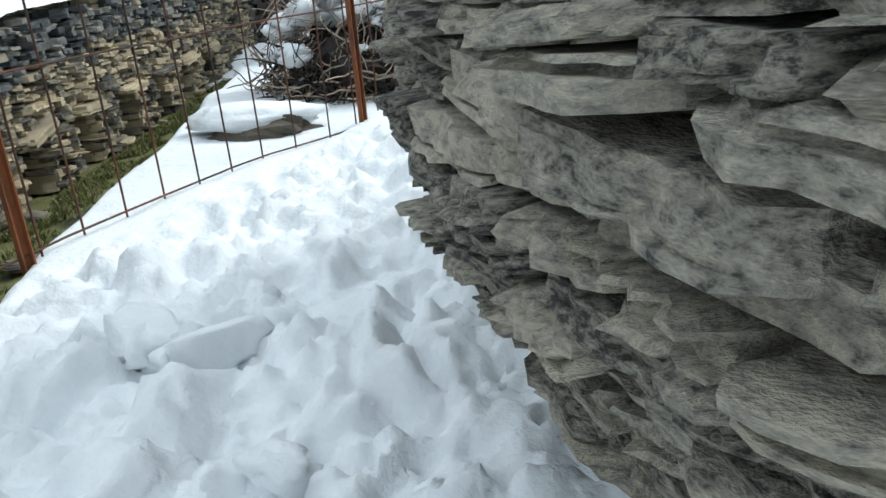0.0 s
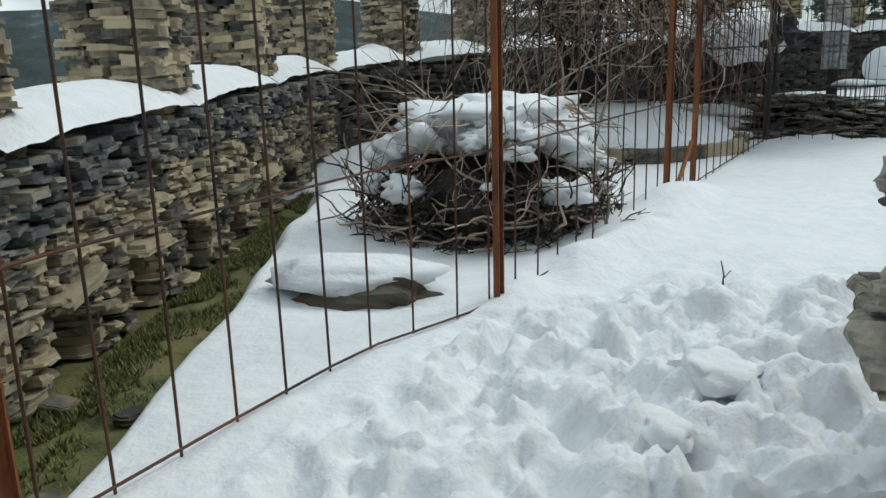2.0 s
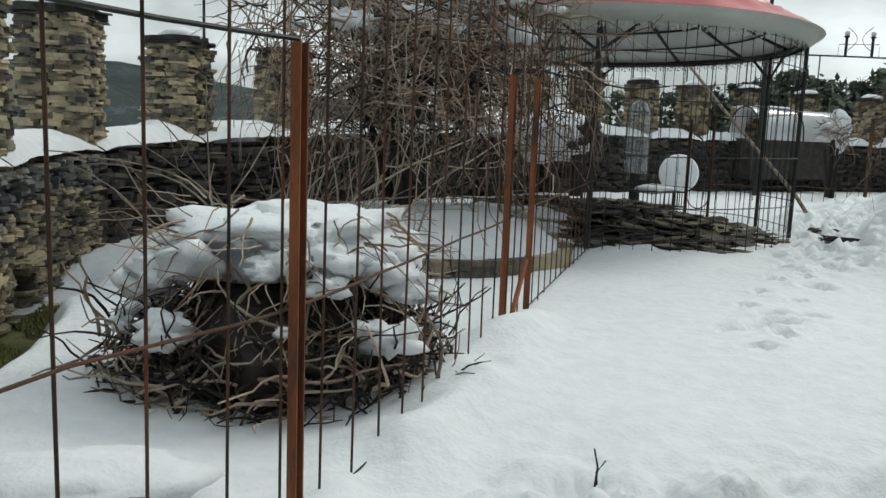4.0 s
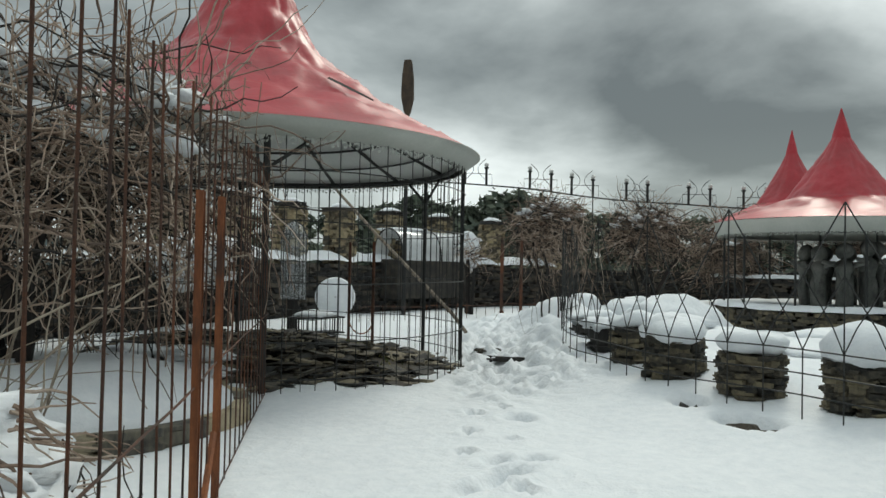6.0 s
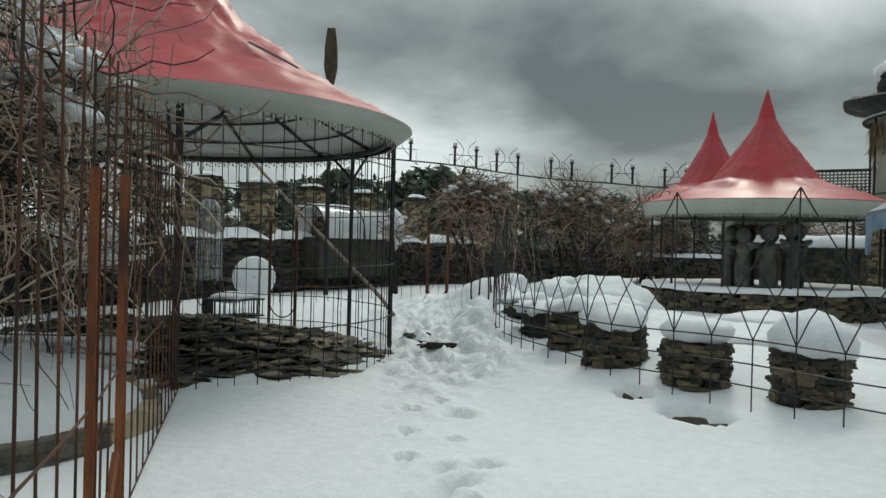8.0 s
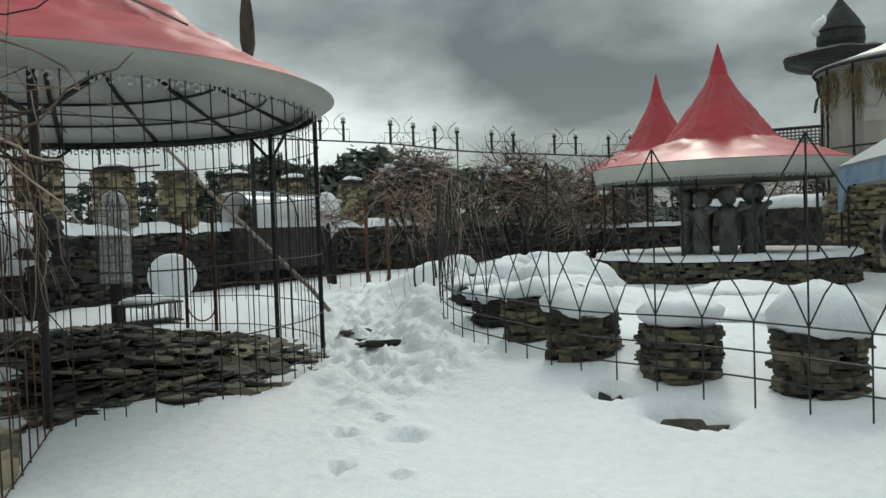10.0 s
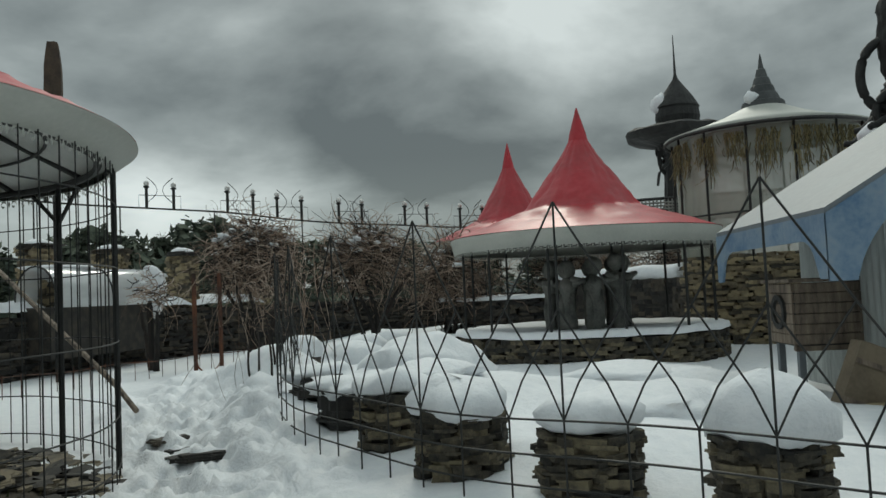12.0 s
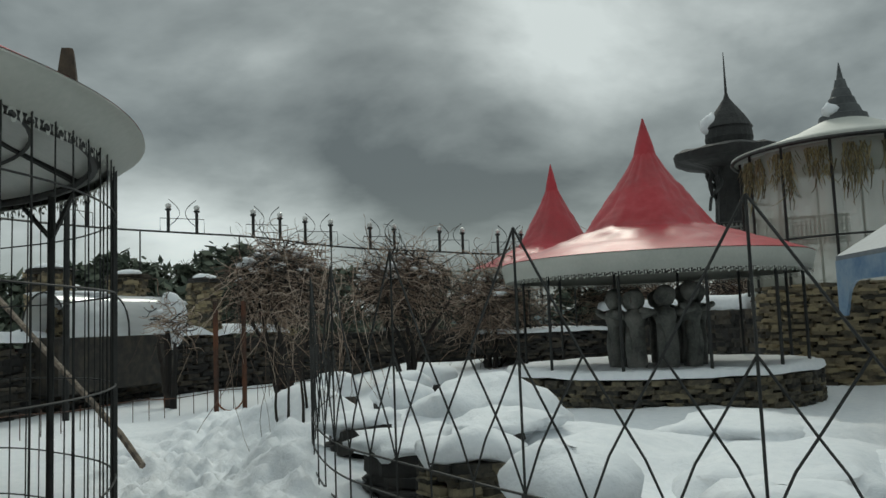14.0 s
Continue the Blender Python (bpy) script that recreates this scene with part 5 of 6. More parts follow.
d_min, d_max = -0.01 * y_first, 0.01 * (len(fine) - 1 - y_first)
for z in (-0.40, -0.21, 0.0):
    line = [lat(d_min + 0.15 * k, 0) for k in range(int((d_max - d_min) / 0.15))]
    part("rail", Shape().tube([(p.x, p.y, rail_z(d_min + 0.15 * k) + z) for k, p in enumerate(line)], 0.0075, 5), DARKBAR, lattice)
NODE = 1.19 / 3
PEAK = 1.93
for n_nd in range(-6, 24):
    c = NODE * n_nd
    if c < d_min or c + NODE > d_max:
        continue
    node, peak = lat(c, rail_z(c)), lat(c, PEAK)
    after, next_peak = lat(c + NODE, rail_z(c + NODE)), lat(c + NODE, PEAK)
    low = lat(c, snow_height(node.x - 0.05, node.y) - 0.06)
    part("upright", Shape().tube([tuple(low), tuple(node)], 0.0068, 5), DARKBAR, lattice)
    middle = lat(c + NODE / 2, (1.27 + PEAK) / 2 + 0.03)
    for a_foot, a_top in ((node, next_peak), (after, peak)):
        part("arch", Shape().tube([tuple(a_foot), tuple(a_foot.lerp(middle, 0.55) + Vector((0, 0, 0.03))), tuple(middle), tuple(a_top)], 0.0062, 5), DARKBAR, lattice)
    if n_nd % 3 == 0:
        apex = lat(c, 2.56)
        part("spire", Shape().tube([tuple(node), tuple(apex)], 0.0072, 5), DARKBAR, lattice)
        part("stay", Shape().tube([tuple(next_peak), tuple(apex)], 0.0068, 5), DARKBAR, lattice)
        if c - NODE > d_min:
            part("stay", Shape().tube([tuple(lat(c - NODE, PEAK)), tuple(apex)], 0.0068, 5), DARKBAR, lattice)


def stool(x, y, r, z0, z1, snow, seed, group="stone stools"):
    s = thing("stone_stool", "drum-shaped stool of stacked slate with a thick snow cap", "stool", group=group)
    rr = random.Random(seed)
    # near-black core paints the shade between the stones
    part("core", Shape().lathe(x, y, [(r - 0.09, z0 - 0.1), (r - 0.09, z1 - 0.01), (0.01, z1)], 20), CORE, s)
    z = z0 - 0.05
    while z < z1 - 0.015:
        h = rr.uniform(0.032, 0.06)
        a = rr.uniform(0, 1)
        while a < 6.4:
            w = rr.uniform(0.12, 0.30)
            rad = r - 0.06 + rr.uniform(-0.02, 0.02)
            m = pose(x + rad * math.cos(a), y + rad * math.sin(a), z + h / 2, 0, rr.uniform(-5, 5), math.degrees(a) + 90) @ Matrix.Diagonal((w, 0.17, h * 1.25, 1))
            part("stone", Shape().placed(SMALL[rr.randrange(18)], m), STOOLSTONE, s)
            a += w / r
        z += h
    part("snow_cap", Shape().lathe(x, y, [(r - 0.05, z1 - 0.02), (r + 0.05, z1 + 0.03), (r + 0.07, z1 + snow * 0.45), (r - 0.02, z1 + snow * 0.8), (r * 0.55, z1 + snow), (0.01, z1 + snow * 1.05)], 26,
                                  wobble=lambda a, q, w: (q + 0.07 * noise.noise(Vector((math.cos(a) * 1.4, math.sin(a) * 1.4, seed + w * 3))), w + 0.09 * noise.noise(Vector((math.cos(a) * q * 3.5, math.sin(a) * q * 3.5, seed * 1.7))))), SNOW, s, smooth=True)
    return s


for k, (x, y, z0, z1, sn) in enumerate(((6.75, 6.88, 0.78, 1.12, 0.22), (6.90, 7.99, 0.74, 1.14, 0.36), (6.84, 9.08, 0.75, 1.14, 0.22), (6.97, 10.12, 0.80, 1.18, 0.24), (7.5, 11.1, 0.84, 1.2, 0.2))):
    stool(x, y, 0.30, z0, z1, sn, 100 + k)
for k, (x, y, sn) in enumerate(((10.9, 14.2, 0.22), (11.6, 14.9, 0.2), (13.1, 15.8, 0.2), (12.3, 16.6, 0.24), (14.4, 16.2, 0.22))):
    st = thing("snowy_stool", "low round stool hidden under a dome of snow", "stool", group="snowed-in stools")
    part("seat", Shape().lathe(x, y, [(0.30, 0.7), (0.31, 1.08), (0.02, 1.1)], 18), DARKWALL, st)
    part("snow_cap", Shape().blob(x, y, 1.2, 0.36, 0.36, sn, k + 40, 0.2, 16), SNOW, st, smooth=True)
# dark lumps added to draw the black hollows in the snow
for k, (x, y, l) in enumerate(((5.98, 8.52, 0.46), (6.23, 9.32, 0.26))):
    hollow = Shape().blob(x, y, snow_height(x, y) + 0.02, 0.15, l * 0.55, 0.12, k + 5, 0.9, 22)
    solid("dark_rock", hollow, DARKWALL, "dark lump standing in for a black hollow in the snow", "rock", "rocks in the snow")
for k, (x, y, w, l, turn) in enumerate(((8.15, 12.15, 0.5, 1.0, 52), (8.95, 13.3, 0.45, 0.8, 50), (9.3, 12.0, 0.5, 1.0, 20))):
    tr = thing("stone_trough", "dark stone trough half buried in snow", "trough", group="stone troughs")
    part("body", Shape().placed(BIG[k], pose(x, y, 0.95, 0, 0, turn) @ Matrix.Diagonal((l, w, 0.38, 1))), DARKWALL, tr)
    part("snow_cap", Shape().blob(x + 0.1, y, 1.17, l * 0.56, l * 0.46, 0.13, k + 70, 0.45, 22), SNOW, tr, smooth=True)
for k, (x, y, rx, ry, rz) in enumerate(((10.2, 12.6, 0.9, 0.7, 0.45), (9.3, 9.6, 1.2, 0.8, 0.22), (11.0, 10.2, 1.1, 0.9, 0.22))):
    solid("snow_mound", Shape().blob(x, y, snow_height(x, y), rx, ry, rz, k + 90, 0.3, 26), SNOW, "rounded heap of snow", "snow mound", "snow mounds", smooth=True)


def stone_figure(x, y, z, high, turn, seed):
    """A rough carved figure: a fluted robe, a flat round face and arms laid on its neighbours."""
    f = Shape()
    robe = [(0.15, 0.0), (0.16, 0.12), (0.13, 0.35), (0.15, 0.55), (0.19, 0.66), (0.16, 0.73), (0.07, 0.77), (0.06, 0.80)]
    f.lathe(0, 0, [(r, q * high) for r, q in robe], 18, caps=True,
            wobble=lambda a, r, w: (r * (1 - 0.28 * abs(math.cos(a * 2)) * smooth01(0.75, 0.3, w / high) + 0.22 * noise.noise(Vector((math.cos(a) * 2, math.sin(a) * 2, w * 2.5 + seed)))), w))
    f.blob(0.02, 0, high * 0.90, 0.13, 0.17, 0.17, seed, 0.12, 14)
    f.blob(0.09, 0, high * 0.90, 0.06, 0.12, 0.12, seed + 3, 0.1, 12)
    f.blob(0.145, 0, high * 0.89, 0.03, 0.022, 0.05, seed + 5, 0.1, 8)
    for side in (-1, 1):
        f.tube([(0.02, side * 0.14, high * 0.68), (0.14, side * 0.24, high * 0.70), (0.15, side * 0.42, high * 0.74)], 0.06, 8, 0.75)
        f.tube([(0.03, side * 0.09, 0.0), (0.07, side * 0.10, high * 0.3), (0.03, side * 0.09, high * 0.55)], 0.075, 9, 0.9)
    m = pose(x, y, z, 0, 0, turn)
    f.v = [tuple(m @ Vector(v)) for v in f.v]
    solid("statue", f, SCULPT, "dark grey carved stone figure linking arms in a ring", "statue", "statues under the pavilion", smooth=True)


def tent(x, y, base, label, seed, statue, tall=1.0):
    t = thing("red_tent_pavilion", label, "pavilion", group="red pavilions")
    prof = [(2.445, base + 2.072), (1.7, base + 2.32), (1.05, base + 2.55), (0.82, base + 2.85), (0.58, base + 3.2), (0.34, base + 3.55), (0.17, base + 3.85)]
    eave = base + 2.07
    prof = [(r, eave + (z - eave) * tall) for r, z in prof]
    red_roof(t, x, y, prof, (base + 1.80, base + 2.06), 2.40, 0.045, seed, 130, 0.10, 48)
    part("finial", Shape().lathe(x, y, [(r, eave + (z - eave) * tall) for r, z in ((0.19, base + 3.80), (0.15, base + 3.98), (0.07, base + 4.25), (0.012, base + 4.45))], 16), RED, t, smooth=True)
    # near-black lining: the shade under the roof is put into its colour
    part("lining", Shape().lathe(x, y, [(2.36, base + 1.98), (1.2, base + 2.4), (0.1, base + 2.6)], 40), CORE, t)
    for k in range(12):
        a = radians(30 * k + 8)
        part("post", Shape().tube([(x + 2.25 * math.cos(a), y + 2.25 * math.sin(a), base - 0.1), (x + 2.25 * math.cos(a), y + 2.25 * math.sin(a), base + 2.0)], 0.025, 6), DARKBAR, t)
    base += 0.27
    plat = thing("round_platform", "round platform of stacked stone with snow on its rim", "platform", group="round platforms")
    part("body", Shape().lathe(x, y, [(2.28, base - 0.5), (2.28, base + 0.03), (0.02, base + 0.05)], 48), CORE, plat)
    rr = random.Random(seed)
    sh = Shape()
    for c in range(9):
        a = rr.uniform(0, 1)
        while a < 6.5:
            w = rr.uniform(0.2, 0.45)
            sh.placed(SMALL[rr.randrange(18)], pose(x + 2.33 * math.cos(a), y + 2.33 * math.sin(a), base - 0.46 + 0.058 * c, 0, 0, math.degrees(a) + 90) @ Matrix.Diagonal((w, 0.2, 0.07, 1)))
            a += w / 2.3
    part("stonework", sh, STOOLSTONE if statue else DARKWALL, plat, kind="stuff")
    part("snow_rim", Shape().lathe(x, y, [(2.46, base + 0.06), (2.44, base + 0.14), (2.2, base + 0.17), (1.8, base + 0.13), (0.02, base + 0.10)], 60,
                                  wobble=lambda a, r, z: (r + 0.03 * noise.noise(Vector((a * 4, r, 0))), z + 0.04 * noise.noise(Vector((math.cos(a) * r * 2, math.sin(a) * r * 2, 0))))), SNOW, plat, smooth=True)
    if statue:
        rs = random.Random(4)
        for k in range(9):
            a = radians(360 * k / 9 + 14)
            stone_figure(x + 0.66 * math.cos(a), y + 0.66 * math.sin(a), base + 0.08, rs.uniform(1.20, 1.34), math.degrees(a), k)
    return t


tent(15.8, 12.8, 0.92, "red bell-roofed pavilion sheltering a dark statue group", 11, True)
tent(23.4, 18.3, 1.45, "red bell-roofed pavilion standing farther back", 12, False, 1.25)
net = thing("dark_trellis", "dark lattice balustrade behind the red pavilion", "trellis")
for k in range(52):
    part("slat", Shape().box(26.0 + 0.03 * k, 17.0 - 0.11 * k, 4.3 if k % 17 else 2.7, 0.03, 0.04, 0.8 if k % 17 else 4.0, 0), SCULPT, net)
for z in (3.95, 4.05, 4.15, 4.25, 4.35, 4.45, 4.55):
    part("rail", Shape().tube([(25.97, 17.0, z), (27.57, 11.3, z)], 0.03, 5), SCULPT, net)
part("rail", Shape().tube([(26.0, 17.0, 4.68), (27.6, 11.3, 4.68)], 0.05, 5), IRON, net)

# low dark wall with a snow cap between the pavilion and the drum tower
low_wall = thing("low_wall", "low dark slate wall capped with a thick roll of snow", "stone wall")
LOW_LINE = along([(22.5, 16.6), (22.3, 14.9), (21.6, 13.3), (20.9, 12.3)], 0.25)
lw = random.Random(64)
lw_core, lw_stone = Shape(), Shape()
for p, d in LOW_LINE:
    turn = math.degrees(math.atan2(d.y, d.x))
    lw_core.box(p.x, p.y, 1.2, 0.27, 0.34, 1.9, turn)
    for c in range(17):
        lw_stone.placed(SMALL[lw.randrange(18)], pose(p.x - 0.20 * abs(d.y), p.y, 0.5 + 0.1 * c, 0, lw.uniform(-4, 4), turn) @ Matrix.Diagonal((lw.uniform(0.22, 0.4), 0.22, 0.11, 1)))
part("core", lw_core, CORE, low_wall)
part("stonework", lw_stone, DARKWALL, low_wall, kind="stuff")
part("snow_cap", Shape().tube([(p.x, p.y, 2.26 + 0.05 * noise.noise(Vector((p.y * 1.5, 0, 3)))) for p, d in LOW_LINE], 0.24, 12), SNOW, low_wall, smooth=True)

# the drum tower with plastic walls
dx, dy = 20.6, 10.4
drum = thing("drum_pavilion", "round pavilion with plastic-sheet walls on a stone base", "pavilion")
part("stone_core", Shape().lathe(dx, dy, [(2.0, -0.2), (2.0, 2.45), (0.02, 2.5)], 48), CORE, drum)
rr = random.Random(55)
sh = Shape()
for c in range(38):
    a = radians(120) + rr.uniform(0, 0.3)
    while a < radians(300):
        w = rr.uniform(0.2, 0.5)
        sh.placed(SMALL[rr.randrange(18)], pose(dx + 2.05 * math.cos(a), dy + 2.05 * math.sin(a), 0.3 + 0.06 * c, 0, rr.uniform(-3, 3), math.degrees(a) + 90) @ Matrix.Diagonal((w, 0.2, 0.075, 1)))
        a += w / 2.05
part("stonework", sh, OCHRE, drum, kind="stuff")
part("sheeting", Shape().lathe(dx, dy, [(2.02, 2.4), (2.05, 3.0), (2.03, 3.8), (2.06, 4.6), (2.05, 5.1)], 120,
                              wobble=lambda a, r, z: (r + 0.03 * math.sin(a * 23) + 0.03 * noise.noise(Vector((a * 9, z, 0))), z)), CANVAS, drum, "cloudy hanging plastic sheets", smooth=True)
for k in range(14):
    a = radians(360 * k / 14)
    part("mullion", Shape().tube([(dx + 2.12 * math.cos(a), dy + 2.12 * math.sin(a), 2.4), (dx + 2.12 * math.cos(a), dy + 2.12 * math.sin(a), 5.15)], 0.03, 5), DARKBAR, drum)
part("hoop", Shape().tube([(dx + 2.13 * math.cos(radians(t)), dy + 2.13 * math.sin(radians(t)), 3.4) for t in range(0, 366, 6)], 0.02, 5), DARKBAR, drum)
wreath = Shape()
for k in range(20):
    ac, wide, drop = radians(122 + 9.2 * k + rr.uniform(-2.5, 2.5)), rr.uniform(0.022, 0.05), rr.uniform(0.6, 1.3)
    for _ in range(60):
        a = ac + rr.gauss(0, wide)
        z0 = 5.02 - rr.random() ** 2 * drop * 0.7
        wreath.tube(wander(rr, (dx + 2.14 * math.cos(a), dy + 2.14 * math.sin(a), z0), (rr.uniform(-0.2, 0.2), rr.uniform(-0.2, 0.2), -1), rr.uniform(0.12, 0.4) * drop, 4, 0.3), rr.uniform(0.007, 0.016), 4, 0.4)
part("dry_garland", wreath, material("dry_garland_leaf", [(0.10, 0.09, 0.05), (0.26, 0.22, 0.11)], 0.85, 3, 20, 0, vary=0.6), drum, "hanging dry garlands under the eave", kind="stuff")
part("roof", Shape().lathe(dx, dy, [(2.28, 5.12), (2.30, 5.18), (1.6, 5.38), (1.0, 5.58), (0.5, 5.80), (0.42, 5.84)], 48), WHITE, drum, "white sheet cone roof", smooth=True)
part("eave", Shape().tube([(dx + 2.28 * math.cos(radians(t)), dy + 2.28 * math.sin(radians(t)), 5.12) for t in range(0, 366, 6)], 0.04, 5), DARKBAR, drum)
part("spire", Shape().lathe(dx, dy, [(0.50, 5.78), (0.47, 5.92), (0.40, 5.94), (0.33, 6.1), (0.30, 6.12), (0.25, 6.28), (0.22, 6.3), (0.17, 6.46), (0.145, 6.48), (0.10, 6.66), (0.07, 6.68), (0.035, 6.88), (0.008, 7.02)], 24), SPIRE, drum, "stepped dark tin spire")
part("snow_cap", Shape().blob(dx - 0.36, dy + 0.2, 6.0, 0.14, 0.16, 0.14, 3, 0.3, 12), SNOW, drum, smooth=True)

for o in drum.children:
    for q in o.data.vertices:
        q.co.x, q.co.y = dx + 0.94 * (q.co.x - dx), dy + 0.94 * (q.co.y - dy)

# the black mushroom-shaped tower
bx, by = 30.4, 15.08
black_tower = thing("black_tower", "black sculpted tower with a brimmed top and onion dome", "tower")
part("column", Shape().lathe(bx, by, [(0.75, -1), (0.75, 3.9), (0.62, 4.6), (0.60, 5.2), (0.58, 5.9), (0.60, 6.5), (0.85, 6.95)], 24, wobble=lambda a, r, z: (r * (1 + 0.25 * noise.noise(Vector((math.cos(a) * 3, math.sin(a) * 3, z * 2)))), z)), IRON, black_tower)
part("brim", Shape().lathe(bx, by, [(0.6, 6.85), (1.6, 7.05), (1.8, 7.15), (1.85, 7.4), (1.6, 7.52), (0.5, 7.6)], 40, wobble=lambda a, r, z: (r, z - 0.08 * noise.noise(Vector((a * 6, r, 0))))), IRON, black_tower)
part("onion", Shape().lathe(bx, by, [(0.7, 7.58), (0.78, 7.9), (0.74, 8.2), (0.78, 8.26), (0.56, 8.65), (0.27, 9.05), (0.1, 9.3), (0.04, 9.5)], 24), IRON, black_tower)
part("spike", Shape().tube([(bx, by, 9.4), (bx, by, 10.9)], 0.05, 6, 0.25), IRON, black_tower)
part("snow_cap", Shape().blob(bx - 0.25, by + 0.48, 8.40, 0.36, 0.36, 0.42, 8, 0.3, 14), SNOW, black_tower, smooth=True)
for k in range(7):
    a = radians(110 + 30 * k)
    part("drop", Shape().tube(wander(rr, (bx + 0.75 * math.cos(a), by + 0.75 * math.sin(a), 6.9), (-0.1, 0, -1), 2.0, 9, 0.45), 0.09, 6, 0.5), IRON, black_tower)
hill = Shape().blob(27.5, 14.2, 0.9, 4.5, 3.2, 1.2, 5, 0.3, 26)
solid("snow_mound", hill, SNOW, "snowy bank below the black tower", "snow mound", "snow mounds", smooth=True)

# the shed with the blue arched porch
E1, E2 = Vector((0.862, 0.507, 0)), Vector((0.507, -0.862, 0))
A = Vector((9.70, 7.97, 2.62))
shed = thing("tin_shed", "grey corrugated shed with a blue arched porch and tin roof", "shed")
SL = math.tan(radians(30.5))


def sp(along_eave, across, z):
    p = A + E1 * along_eave + E2 * across
    return (p.x, p.y, z)


roof = Shape()
W = 3.6
for top in (0.03, -0.03):
    roof.add([sp(0, 0, A.z + top), sp(3.17, 0, A.z + top), sp(3.17, W, A.z + W * SL + top), sp(0, W, A.z + W * SL + top)], [(0, 1, 2, 3)])
roof.f += [(0, 4, 5, 1), (1, 5, 6, 2), (2, 6, 7, 3), (3, 7, 4, 0)]
part("roof", roof, TIN, shed, "grey sheet-metal roof slope")
roof2 = Shape().add([sp(0, W, A.z + W * SL + 0.03), sp(3.17, W, A.z + W * SL + 0.03), sp(3.17, 2 * W, A.z + 0.03), sp(0, 2 * W, A.z + 0.03)], [(0, 1, 2, 3)])
part("roof", roof2, TIN, shed, "grey sheet-metal roof slope")
# corrugated gable wall and side wall
wall = Shape()
n = 190
w0 = 0.98
vs, fs = [], []
for i in range(n + 1):
    c = w0 + (2 * W - 2 * w0) * i / n
    dep = 0.97 + 0.014 * math.sin(i * 2 * math.pi / 5)
    zt = A.z - 0.05 + SL * min(c, 2 * W - c)
    vs += [sp(dep, c, 0.2), sp(dep, c, zt)]
for i in range(n):
    fs.append((2 * i, 2 * i + 2, 2 * i + 3, 2 * i + 1))
part("gable_wall", wall.add(vs, fs), WALLTIN, shed, "corrugated grey sheet wall", smooth=True)
side = Shape()
vs, fs = [], []
for i in range(61):
    u = 0.97 + 2.1 * i / 60
    vs += [sp(u, w0 + 0.012 * math.sin(i * 2 * math.pi / 4), 0.2), sp(u, w0 + 0.012 * math.sin(i * 2 * math.pi / 4), A.z + SL * w0 - 0.05)]
for i in range(60):
    fs.append((2 * i, 2 * i + 2, 2 * i + 3, 2 * i + 1))
part("side_wall", side.add(vs, fs), WALLTIN, shed, "corrugated grey sheet wall", smooth=True)
part("window", Shape().add([sp(0.93, 1.27, 1.62), sp(0.93, 1.55, 1.62), sp(0.93, 1.55, 2.46), sp(0.93, 1.27, 2.46), sp(0.99, 1.27, 1.62), sp(0.99, 1.55, 1.62), sp(0.99, 1.55, 2.46), sp(0.99, 1.27, 2.46)],
                          [(0, 1, 2, 3), (0, 4, 5, 1), (1, 5, 6, 2), (2, 6, 7, 3), (3, 7, 4, 0)]), IRON, shed, "small dark shuttered window")


def arch_panel(edge_fn, low_fn, n=40, thick=0.03, normal=E1):
    vs, fs = [], []
    for i in range(n + 1):
        u = i / n
        top, low = Vector(edge_fn(u)), Vector(low_fn(u))
        for o in (Vector((0, 0, 0)), normal * thick):
            vs += [tuple(top + o), tuple(low + o)]
    for i in range(n):
        k = 4 * i
        fs += [(k, k + 1, k + 5, k + 4), (k + 2, k + 6, k + 7, k + 3), (k + 1, k + 3, k + 7, k + 5), (k, k + 4, k + 6, k + 2)]
    return Shape().add(vs, fs)


def gable_top(u):
    c = W * u
    return sp(-0.01, c, A.z + SL * c - 0.02)


def gable_low(u):
    c = W * u
    zt = A.z + SL * c
    if c < 0.26:
        low = A.z - 0.62
    else:
        q = min(1, (c - 0.26) / 0.5)
        low = A.z - 0.62 + (zt - 0.34 - (A.z - 0.62)) * (1 - (1 - q) ** 2.2) ** 0.5
    return sp(-0.01, c, low)


def eave_low(u):
    c = 3.17 * u
    e2 = min(c, 3.17 - c)
    if e2 < 0.20:
        low = A.z - 0.60
    else:
        q = min(1, (e2 - 0.20) / 0.35)
        low = A.z - 0.60 + 0.36 * (1 - (1 - q) ** 2.2) ** 0.5
    return sp(c, -0.01, low)


part("gable_board", arch_panel(gable_top, gable_low, 60), BLUE, shed, "pale blue arched sheet-metal gable board")
part("eave_board", arch_panel(lambda u: sp(3.17 * u, -0.01, A.z - 0.02), eave_low, 60, 0.03, E2), BLUE, shed, "pale blue arched sheet-metal eave board")

hutch = thing("wooden_hutch", "weathered wooden hutch on legs with a round hole", "hutch")
hx, hy = 11.78, 8.24
hm = pose(hx, hy, 0.09, 0, 0, math.degrees(math.atan2(E2.y, E2.x)))


def hbox(shape, x, y, z, a, b, c, bev=0.008):
    q = hm @ Vector((x, y, z))
    return shape.box(q.x, q.y, q.z, a, b, c, math.degrees(math.atan2(E2.y, E2.x)), 0, bev)


for k in range(6):
    part("board", hbox(Shape(), 0.0, -0.36, 1.29 + 0.11 * k, 1.05, 0.025, 0.105), WOOD, hutch)
for k in range(6):
    part("board", hbox(Shape(), -0.54, 0.0, 1.29 + 0.11 * k, 0.025, 0.7, 0.105), WOOD, hutch)
hutch_body = part("body", hbox(Shape(), 0, 0, 1.55, 1.03, 0.68, 0.66), IRON, hutch)
part("lid", hbox(Shape(), 0, 0, 1.92, 1.2, 0.84, 0.04), WOOD, hutch)
